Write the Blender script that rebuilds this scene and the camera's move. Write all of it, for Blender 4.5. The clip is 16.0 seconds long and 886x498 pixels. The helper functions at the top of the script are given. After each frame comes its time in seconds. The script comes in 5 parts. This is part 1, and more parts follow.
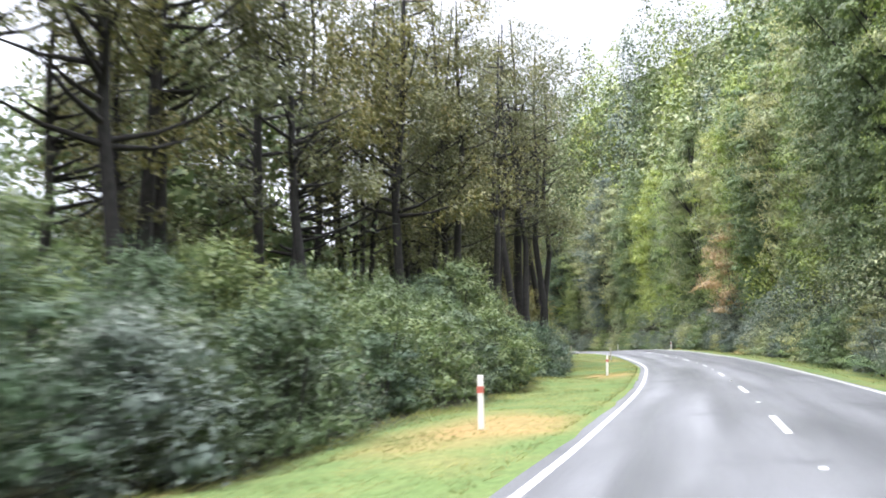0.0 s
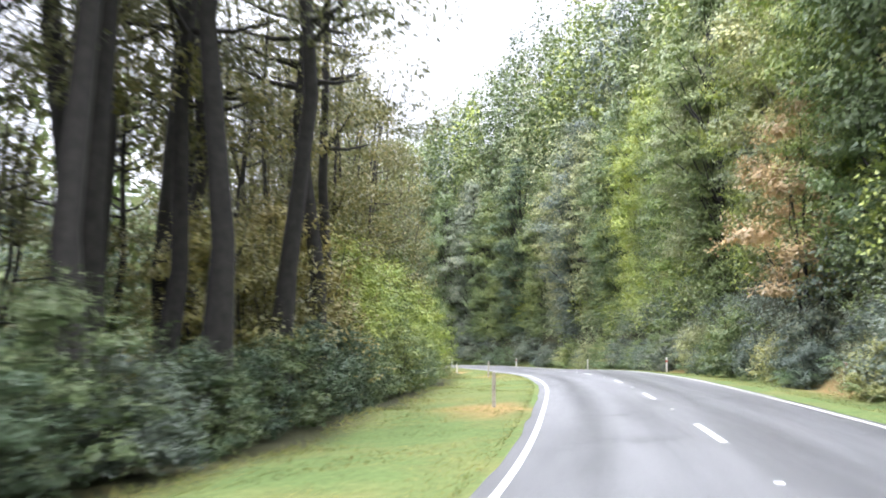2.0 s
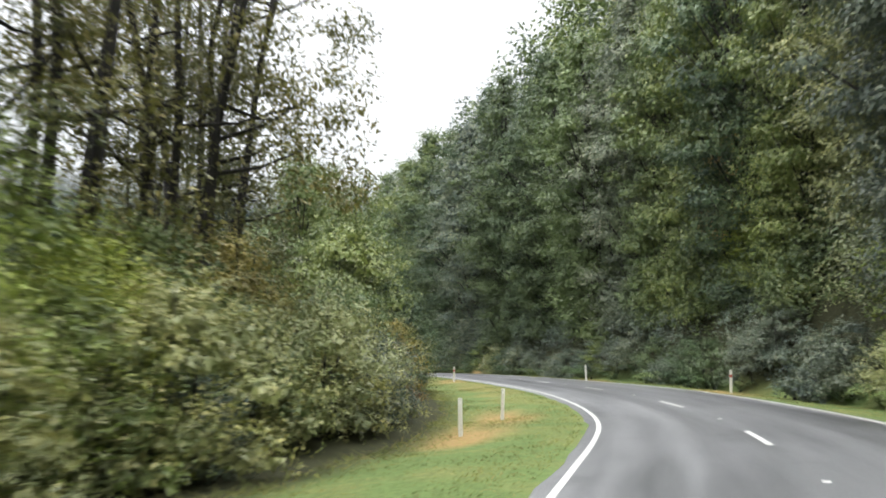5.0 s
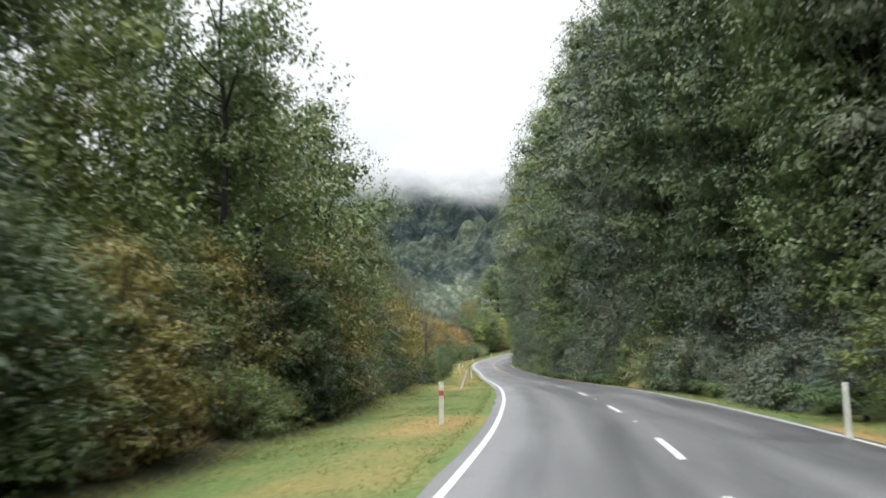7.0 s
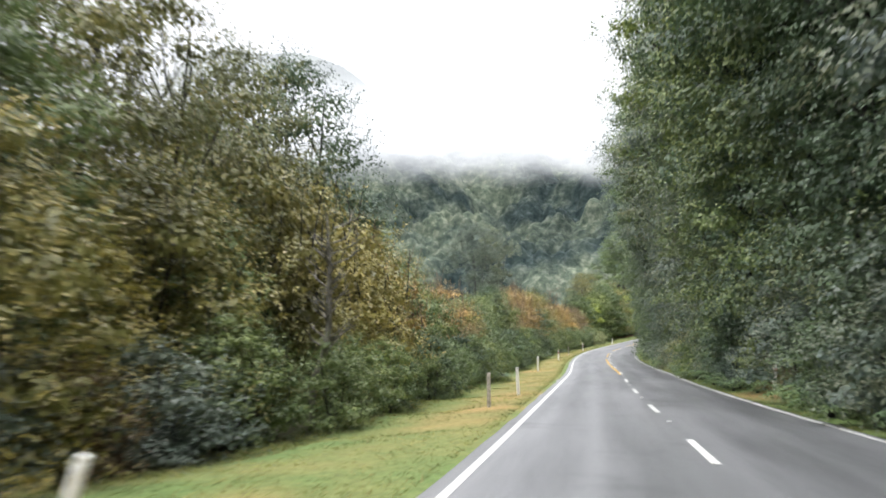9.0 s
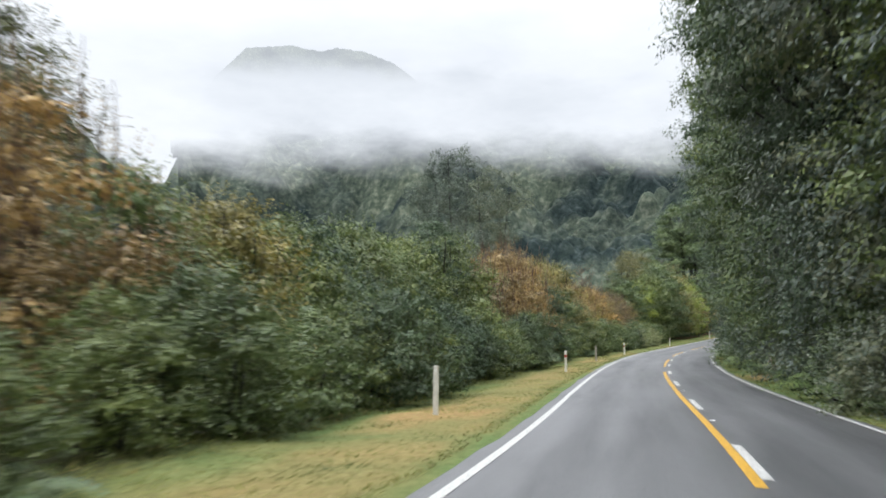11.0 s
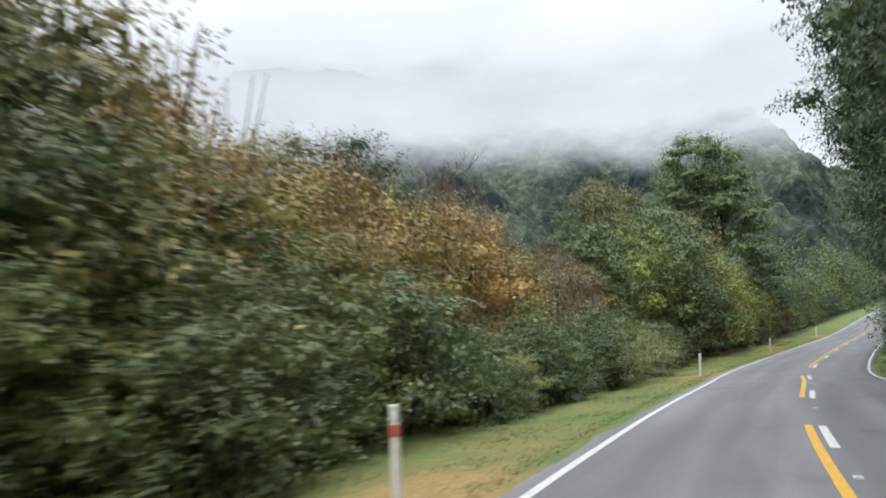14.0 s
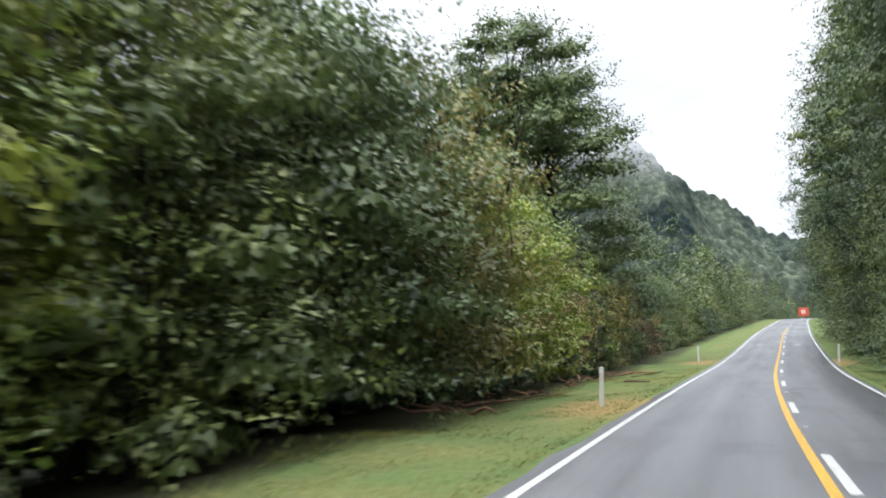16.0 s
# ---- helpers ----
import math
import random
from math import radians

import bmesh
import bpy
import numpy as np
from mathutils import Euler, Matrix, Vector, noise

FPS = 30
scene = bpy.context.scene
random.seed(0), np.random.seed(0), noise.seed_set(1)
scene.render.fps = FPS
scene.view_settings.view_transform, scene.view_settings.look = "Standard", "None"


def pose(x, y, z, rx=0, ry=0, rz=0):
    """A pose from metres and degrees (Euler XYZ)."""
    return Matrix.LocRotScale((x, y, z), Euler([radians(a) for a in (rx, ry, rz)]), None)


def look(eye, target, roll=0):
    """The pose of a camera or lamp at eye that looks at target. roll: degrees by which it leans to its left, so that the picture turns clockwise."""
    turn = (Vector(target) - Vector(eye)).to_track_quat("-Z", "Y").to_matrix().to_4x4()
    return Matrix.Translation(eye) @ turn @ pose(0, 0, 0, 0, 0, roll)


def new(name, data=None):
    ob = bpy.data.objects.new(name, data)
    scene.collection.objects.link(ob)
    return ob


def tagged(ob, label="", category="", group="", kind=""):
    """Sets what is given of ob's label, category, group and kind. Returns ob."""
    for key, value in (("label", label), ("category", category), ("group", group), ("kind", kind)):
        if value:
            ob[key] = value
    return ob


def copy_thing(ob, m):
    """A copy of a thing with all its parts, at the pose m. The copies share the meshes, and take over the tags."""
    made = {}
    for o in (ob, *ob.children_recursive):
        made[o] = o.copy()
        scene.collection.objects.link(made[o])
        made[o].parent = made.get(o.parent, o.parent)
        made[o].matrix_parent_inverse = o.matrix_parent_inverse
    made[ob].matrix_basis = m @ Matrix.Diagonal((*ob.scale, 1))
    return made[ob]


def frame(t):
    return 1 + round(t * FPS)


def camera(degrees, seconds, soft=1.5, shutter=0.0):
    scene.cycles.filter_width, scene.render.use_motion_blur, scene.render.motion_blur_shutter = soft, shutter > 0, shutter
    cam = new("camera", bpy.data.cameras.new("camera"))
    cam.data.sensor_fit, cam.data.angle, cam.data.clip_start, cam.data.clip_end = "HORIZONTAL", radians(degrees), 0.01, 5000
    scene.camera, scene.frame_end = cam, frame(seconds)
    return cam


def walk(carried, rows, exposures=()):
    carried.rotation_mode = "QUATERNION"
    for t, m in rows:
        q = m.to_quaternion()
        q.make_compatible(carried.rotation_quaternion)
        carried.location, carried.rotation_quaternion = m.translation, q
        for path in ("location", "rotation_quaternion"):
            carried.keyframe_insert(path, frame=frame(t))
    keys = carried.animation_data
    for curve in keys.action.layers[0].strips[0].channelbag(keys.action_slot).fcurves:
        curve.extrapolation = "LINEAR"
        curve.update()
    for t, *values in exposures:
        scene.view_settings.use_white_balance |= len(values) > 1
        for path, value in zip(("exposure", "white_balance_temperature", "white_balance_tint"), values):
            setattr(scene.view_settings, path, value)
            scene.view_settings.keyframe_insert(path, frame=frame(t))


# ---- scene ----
cam = camera(53.9, 16.0, soft=1.8, shutter=0.28)
PATH = [
    (0, (0.186, 46.923, 8.332), (0.333, 48.911, 8.496), -1.20),
    (0.25, (2.141, 52.044, 8.149), (2.292, 54.031, 8.321), -1.19),
    (0.5, (4.069, 57.216, 7.977), (4.222, 59.203, 8.154), -1.10),
    (0.75, (5.965, 62.459, 7.822), (6.123, 64.445, 8.000), -0.90),
    (1, (7.818, 67.698, 7.676), (7.979, 69.683, 7.855), -0.67),
    (1.25, (9.639, 72.880, 7.536), (9.799, 74.864, 7.715), -0.47),
    (1.5, (11.414, 78.181, 7.407), (11.571, 80.166, 7.588), -0.26),
    (1.75, (13.175, 83.733, 7.293), (13.325, 85.719, 7.476), 0.02),
    (2, (14.886, 89.355, 7.169), (15.026, 91.342, 7.353), 0.23),
    (2.25, (16.433, 94.875, 7.014), (16.559, 96.862, 7.199), 0.27),
    (2.5, (17.859, 100.366, 6.870), (17.964, 102.355, 7.055), 0.29),
    (2.75, (19.227, 105.939, 6.777), (19.301, 107.930, 6.959), 0.47),
    (3, (20.468, 111.587, 6.705), (20.505, 113.579, 6.882), 0.84),
    (3.25, (21.545, 117.276, 6.616), (21.536, 119.269, 6.788), 1.31),
    (3.5, (22.610, 123.085, 6.511), (22.554, 125.077, 6.679), 1.55),
    (3.75, (23.622, 129.093, 6.394), (23.524, 131.084, 6.560), 1.27),
    (4, (24.447, 135.126, 6.250), (24.308, 137.113, 6.417), 0.72),
    (4.25, (25.050, 141.004, 6.066), (24.868, 142.988, 6.236), 0.23),
    (4.5, (25.500, 146.739, 5.856), (25.263, 148.717, 6.030), -0.05),
    (4.75, (25.994, 152.308, 5.630), (25.690, 154.277, 5.809), -0.15),
    (5, (26.649, 157.687, 5.394), (26.272, 159.642, 5.578), -0.09),
    (5.25, (27.422, 162.883, 5.155), (26.963, 164.820, 5.343), 0.10),
    (5.5, (28.201, 167.914, 4.918), (27.660, 169.831, 5.110), 0.36),
    (5.75, (28.784, 172.813, 4.700), (28.166, 174.704, 4.896), 0.63),
    (6, (28.972, 177.603, 4.518), (28.284, 179.471, 4.714), 0.82),
    (6.25, (28.675, 182.324, 4.377), (27.929, 184.170, 4.571), 0.91),
    (6.5, (27.886, 187.028, 4.276), (27.090, 188.854, 4.467), 0.83),
    (6.75, (26.822, 191.807, 4.207), (25.980, 193.611, 4.396), 0.21),
    (7, (25.545, 196.722, 4.117), (24.660, 198.506, 4.305), -0.49),
    (7.25, (24.041, 201.787, 3.964), (23.120, 203.552, 4.153), -0.73),
    (7.5, (22.391, 206.926, 3.786), (21.431, 208.671, 3.974), -0.78),
    (7.75, (20.669, 212.053, 3.630), (19.665, 213.773, 3.813), -0.96),
    (8, (18.860, 217.106, 3.479), (17.817, 218.803, 3.658), -1.17),
    (8.25, (16.942, 222.044, 3.312), (15.875, 223.725, 3.489), -1.25),
    (8.5, (14.957, 226.902, 3.136), (13.868, 228.570, 3.312), -1.25),
    (8.75, (12.889, 231.719, 2.964), (11.771, 233.369, 3.136), -1.26),
    (9, (10.720, 236.586, 2.787), (9.579, 238.220, 2.954), -1.30),
    (9.25, (8.462, 241.559, 2.593), (7.305, 243.182, 2.757), -1.31),
    (9.5, (6.184, 246.489, 2.376), (5.018, 248.106, 2.539), -0.98),
    (9.75, (3.972, 251.275, 2.138), (2.798, 252.885, 2.300), -0.24),
    (10, (1.747, 256.040, 1.904), (0.563, 257.643, 2.067), 0.23),
    (10.25, (-0.487, 260.810, 1.683), (-1.684, 262.404, 1.847), 0.39),
    (10.5, (-2.716, 265.584, 1.483), (-3.925, 267.168, 1.649), 0.33),
    (10.75, (-4.931, 270.368, 1.306), (-6.155, 271.941, 1.475), 0.14),
    (11, (-7.139, 275.166, 1.154), (-8.375, 276.729, 1.326), -0.15),
    (11.25, (-9.341, 279.989, 1.026), (-10.590, 281.542, 1.201), -0.50),
    (11.5, (-11.563, 284.824, 0.915), (-12.821, 286.370, 1.093), -0.82),
    (11.75, (-13.840, 289.652, 0.808), (-15.104, 291.190, 0.989), -1.01),
    (12, (-16.185, 294.461, 0.699), (-17.455, 295.995, 0.881), -1.03),
    (12.25, (-18.530, 299.327, 0.597), (-19.801, 300.858, 0.785), -1.16),
    (12.5, (-20.895, 304.282, 0.504), (-22.169, 305.812, 0.700), -1.36),
    (12.75, (-23.292, 309.347, 0.416), (-24.570, 310.871, 0.620), -1.48),
    (13, (-25.676, 314.474, 0.332), (-26.955, 315.997, 0.542), -1.57),
    (13.25, (-28.047, 319.600, 0.252), (-29.325, 321.122, 0.467), -1.71),
    (13.5, (-30.342, 324.750, 0.187), (-31.615, 326.276, 0.407), -1.88),
    (13.75, (-32.514, 329.952, 0.146), (-33.773, 331.489, 0.371), -2.02),
    (14, (-34.631, 335.178, 0.117), (-35.870, 336.732, 0.342), -1.96),
    (14.25, (-36.672, 340.447, 0.082), (-37.886, 342.021, 0.303), -1.60),
    (14.5, (-38.615, 345.836, 0.040), (-39.797, 347.435, 0.258), -1.21),
    (14.75, (-40.481, 351.385, -0.005), (-41.633, 353.005, 0.216), -1.05),
    (15, (-42.247, 356.999, -0.040), (-43.370, 358.638, 0.190), -1.02),
    (15.25, (-43.970, 362.542, -0.049), (-45.059, 364.203, 0.190), -0.94),
    (15.5, (-45.587, 368.014, -0.021), (-46.644, 369.694, 0.225), -0.83),
    (15.75, (-46.965, 373.478, 0.045), (-47.996, 375.173, 0.299), -0.71),
    (16, (-48.281, 378.906, 0.135), (-49.285, 380.616, 0.394), -0.61),
]
EXPOSURES = [(0.0, 1.28, 6120, 14), (0.5, 1.36, 6120, 14), (1.5, 1.48, 6100, 15), (2.0, 1.42, 6120, 15), (2.5, 1.15, 6120, 15), (3.5, 1.0, 6050, 14), (4.2, 0.95, 6550, 8), (6.3, 0.28, 6550, 8), (7.0, 0.46, 6540, 8), (7.5, 0.68, 6520, 8), (8.0, 0.74, 6500, 9), (9.7, 0.78, 6500, 10), (11.8, -0.02, 6250, 8), (14.0, 0.1, 6280, 9), (15.0, -0.03, 6280, 9), (15.5, -0.08, 6250, 9), (16.0, 0.42, 6200, 9)]
walk(cam, [(t, look(eye, target, roll)) for t, eye, target, roll in PATH], EXPOSURES)

# ---- overcast daylight: a cloudy sky, brighter overhead, and one very soft sun ----
SUN_ELEVATION, SUN_ROTATION = radians(70), radians(194)
world = bpy.data.worlds.new("overcast_sky")
scene.world = world
world.use_nodes = True
wn, wl = world.node_tree.nodes, world.node_tree.links
wn.clear()
w_out = wn.new("ShaderNodeOutputWorld")
w_bg = wn.new("ShaderNodeBackground")
w_sky = wn.new("ShaderNodeTexSky")
w_sky.sky_type, w_sky.sun_disc = "NISHITA", False
w_sky.sun_elevation, w_sky.sun_rotation = SUN_ELEVATION, SUN_ROTATION
w_co = wn.new("ShaderNodeTexCoord")
w_sep = wn.new("ShaderNodeSeparateXYZ")
wl.new(w_co.outputs["Generated"], w_sep.inputs[0])
w_grad = wn.new("ShaderNodeMapRange")
w_grad.inputs["From Min"].default_value, w_grad.inputs["From Max"].default_value = 0.3, 0.95
w_grad.inputs["To Min"].default_value, w_grad.inputs["To Max"].default_value = 0.93, 4.4
wl.new(w_sep.outputs["Z"], w_grad.inputs["Value"])
w_map = wn.new("ShaderNodeMapping")
w_map.inputs["Scale"].default_value = (2.2, 2.2, 6.0)
wl.new(w_co.outputs["Generated"], w_map.inputs["Vector"])
w_noise = wn.new("ShaderNodeTexNoise")
w_noise.inputs["Scale"].default_value, w_noise.inputs["Detail"].default_value = 1.6, 4.0
wl.new(w_map.outputs[0], w_noise.inputs["Vector"])
w_var = wn.new("ShaderNodeMapRange")
w_var.inputs["From Min"].default_value, w_var.inputs["From Max"].default_value = 0.3, 0.7
w_var.inputs["To Min"].default_value, w_var.inputs["To Max"].default_value = 0.92, 1.05
wl.new(w_noise.outputs["Fac"], w_var.inputs["Value"])
w_mul = wn.new("ShaderNodeMath")
w_mul.operation = "MULTIPLY"
wl.new(w_grad.outputs[0], w_mul.inputs[0])
wl.new(w_var.outputs[0], w_mul.inputs[1])
w_cloud = wn.new("ShaderNodeMixRGB")
w_cloud.blend_type = "MULTIPLY"
w_cloud.inputs["Fac"].default_value = 1.0
w_cloud.inputs["Color1"].default_value = (0.965, 0.985, 1.03, 1)
w_side = wn.new("ShaderNodeMapRange")
w_side.inputs["From Min"].default_value, w_side.inputs["From Max"].default_value = -0.3, 0.6
w_side.inputs["To Min"].default_value, w_side.inputs["To Max"].default_value = 1.0, 0.72
wl.new(w_sep.outputs["X"], w_side.inputs["Value"])
w_mul2 = wn.new("ShaderNodeMath")
w_mul2.operation = "MULTIPLY"
wl.new(w_mul.outputs[0], w_mul2.inputs[0])
wl.new(w_side.outputs[0], w_mul2.inputs[1])
wl.new(w_mul2.outputs[0], w_cloud.inputs["Color2"])
w_dim = wn.new("ShaderNodeMixRGB")
w_dim.blend_type = "MULTIPLY"
w_dim.inputs["Fac"].default_value = 1.0
w_dim.inputs["Color2"].default_value = (0.08, 0.08, 0.08, 1)
wl.new(w_sky.outputs[0], w_dim.inputs["Color1"])
w_mix = wn.new("ShaderNodeMixRGB")
w_mix.inputs["Fac"].default_value = 0.93
wl.new(w_dim.outputs[0], w_mix.inputs["Color1"])
wl.new(w_cloud.outputs[0], w_mix.inputs["Color2"])
wl.new(w_mix.outputs[0], w_bg.inputs["Color"])
w_bg.inputs["Strength"].default_value = 1.0
wl.new(w_bg.outputs[0], w_out.inputs["Surface"])
sun_data = bpy.data.lights.new("sun", "SUN")
sun_data.energy, sun_data.angle, sun_data.color = 1.5, radians(40), (1.0, 0.97, 0.92)
sun = new("sun", sun_data)
sun.matrix_world = look((-17, -66, 187), (0, 0, 0))


# ---- materials ----
def mat_nodes(name):
    m = bpy.data.materials.new(name)
    m.use_nodes = True
    return m, m.node_tree.nodes, m.node_tree.links, m.node_tree.nodes["Principled BSDF"]


def noise_fac(nodes, links, scale, detail=4.0, vec=None, rough=0.55):
    n = nodes.new("ShaderNodeTexNoise")
    n.inputs["Scale"].default_value, n.inputs["Detail"].default_value = scale, detail
    n.inputs["Roughness"].default_value = rough
    if vec is not None:
        links.new(vec, n.inputs["Vector"])
    return n.outputs["Fac"]


def ramp(nodes, links, fac, stops):
    r = nodes.new("ShaderNodeValToRGB")
    els = r.color_ramp.elements
    while len(els) < len(stops):
        els.new(0.5)
    for e, (p, c) in zip(els, stops):
        e.position, e.color = p, (*c, 1)
    links.new(fac, r.inputs["Fac"])
    return r.outputs["Color"]


def mix(nodes, links, fac, a, b, mode="MIX"):
    n = nodes.new("ShaderNodeMixRGB")
    n.blend_type = mode
    for key, v in (("Fac", fac), ("Color1", a), ("Color2", b)):
        if isinstance(v, (int, float)):
            n.inputs[key].default_value = v
        elif isinstance(v, tuple):
            n.inputs[key].default_value = (*v, 1)
        else:
            links.new(v, n.inputs[key])
    return n.outputs["Color"]


def world_vec(nodes):
    g = nodes.new("ShaderNodeNewGeometry")
    return g.outputs["Position"]


def bump(nodes, links, bsdf, height, strength, dist):
    b = nodes.new("ShaderNodeBump")
    b.inputs["Strength"].default_value, b.inputs["Distance"].default_value = strength, dist
    links.new(height, b.inputs["Height"])
    links.new(b.outputs[0], bsdf.inputs["Normal"])


def plain(name, colour, rough=0.5, vary=0.15, scale=9.0):
    m, n, l, b = mat_nodes(name)
    f = noise_fac(n, l, scale, 5.0, world_vec(n))
    dark = tuple(c * (1 - vary) for c in colour)
    light = tuple(min(1, c * (1 + vary)) for c in colour)
    l.new(ramp(n, l, f, [(0.3, dark), (0.7, light)]), b.inputs["Base Color"])
    b.inputs["Roughness"].default_value = rough
    return m


def foliage(name, shades, rough=0.45, translucent=0.22, patch=0.35, spec=0.4):
    """Leaves: a shade per leaf, a drift over each clump and a shift from plant to plant."""
    m, n, l, b = mat_nodes(name)
    g = n.new("ShaderNodeNewGeometry")
    info = n.new("ShaderNodeObjectInfo")
    shades = [(r * 1.05, g_, b_ * 1.22 + 0.004) for r, g_, b_ in shades]
    k = len(shades) - 1
    mean = [sum(c[i] for c in shades) / (k + 1) for i in range(3)]
    shades = [tuple(mean[i] + 0.7 * (c[i] - mean[i]) for i in range(3)) for c in shades]
    leaf = ramp(n, l, g.outputs["Random Per Island"], [(i / k, c) for i, c in enumerate(shades)])
    big = ramp(n, l, noise_fac(n, l, patch, 3.0, g.outputs["Position"]), [(0.3, (0.55, 0.6, 0.6)), (0.7, (1.35, 1.3, 1.1))])
    c = mix(n, l, 1.0, leaf, big, "MULTIPLY")
    own = ramp(n, l, info.outputs["Random"], [(0.0, (0.78, 0.86, 0.9)), (0.5, (1, 1, 1)), (1.0, (1.22, 1.12, 0.85))])
    c = mix(n, l, 1.0, c, own, "MULTIPLY")
    l.new(c, b.inputs["Base Color"])
    b.inputs["Roughness"].default_value = rough
    b.inputs["Specular IOR Level"].default_value = spec
    t = n.new("ShaderNodeBsdfTranslucent")
    l.new(c, t.inputs["Color"])
    ms = n.new("ShaderNodeMixShader")
    ms.inputs["Fac"].default_value = translucent
    l.new(b.outputs[0], ms.inputs[1])
    l.new(t.outputs[0], ms.inputs[2])
    l.new(ms.outputs[0], n["Material Output"].inputs["Surface"])
    return m


LEAF = {
    "dark": foliage("dark_green_leaves", [(0.03, 0.055, 0.022), (0.055, 0.095, 0.035), (0.085, 0.13, 0.055), (0.13, 0.17, 0.1)], spec=0.25),
    "grey": foliage("grey_green_leaves", [(0.05, 0.075, 0.048), (0.09, 0.125, 0.075), (0.14, 0.18, 0.115), (0.22, 0.25, 0.19)], spec=0.3),
    "mid": foliage("mid_green_leaves", [(0.05, 0.085, 0.022), (0.095, 0.145, 0.036), (0.145, 0.2, 0.058), (0.2, 0.25, 0.095)]),
    "bright": foliage("bright_green_leaves", [(0.1, 0.16, 0.025), (0.18, 0.26, 0.04), (0.26, 0.34, 0.06), (0.34, 0.39, 0.1)]),
    "olive": foliage("olive_leaves", [(0.11, 0.112, 0.024), (0.19, 0.185, 0.038), (0.26, 0.235, 0.056), (0.33, 0.29, 0.095)]),
    "moss": foliage("moss_olive_leaves", [(0.055, 0.07, 0.02), (0.1, 0.115, 0.032), (0.15, 0.16, 0.048), (0.21, 0.2, 0.08)]),
    "russet": foliage("russet_autumn_leaves", [(0.1, 0.08, 0.035), (0.17, 0.13, 0.055), (0.24, 0.185, 0.08), (0.3, 0.235, 0.115)]),
    "gold": foliage("gold_autumn_leaves", [(0.26, 0.18, 0.065), (0.38, 0.265, 0.1), (0.48, 0.35, 0.15), (0.54, 0.42, 0.22)]),
    "amber": foliage("amber_autumn_leaves", [(0.15, 0.105, 0.035), (0.26, 0.18, 0.055), (0.35, 0.25, 0.085), (0.43, 0.33, 0.14)]),
    "fern": foliage("fern_fronds", [(0.045, 0.085, 0.03), (0.085, 0.145, 0.045), (0.13, 0.2, 0.07), (0.18, 0.24, 0.1)]),
    # pale yellow-green, lifted further: the open bank's light is in the colour
    "pale": foliage("lit_pale_green_leaves", [(0.12, 0.15, 0.05), (0.2, 0.24, 0.085), (0.29, 0.33, 0.13), (0.38, 0.4, 0.2)]),
}
BARK = plain("dark_bark", (0.019, 0.017, 0.015), 0.9, 0.45, 5.0)
PALE_BARK = plain("pale_bark", (0.13, 0.12, 0.1), 0.85, 0.35, 6.0)
DEAD_WOOD = plain("dead_brown_wood", (0.12, 0.075, 0.05), 0.9, 0.4, 8.0)
POST_WHITE = plain("weathered_white_plastic", (0.62, 0.62, 0.58), 0.55, 0.12, 14.0)
POST_RED = plain("faded_red_band", (0.4, 0.1, 0.075), 0.5, 0.15, 14.0)
REFLECTOR = plain("white_reflector", (0.75, 0.76, 0.74), 0.2, 0.05, 20.0)
TIMBER = plain("weathered_timber", (0.33, 0.31, 0.27), 0.9, 0.35, 12.0)
SIGN_RED = plain("orange_red_sign_face", (0.6, 0.09, 0.05), 0.5, 0.1, 10.0)


def paint(name, colour):
    m, n, l, b = mat_nodes(name)
    f = noise_fac(n, l, 30.0, 6.0, world_vec(n), 0.7)
    worn = ramp(n, l, f, [(0.4, tuple(c * 0.42 for c in colour)), (0.52, tuple(c * 0.85 for c in colour)), (0.62, tuple(c * 1.05 for c in colour))])
    l.new(worn, b.inputs["Base Color"])
    b.inputs["Roughness"].default_value = 0.55
    return m


PAINT_WHITE, PAINT_YELLOW = paint("worn_white_road_paint", (0.6, 0.6, 0.575)), paint("yellow_road_paint", (0.66, 0.37, 0.03))


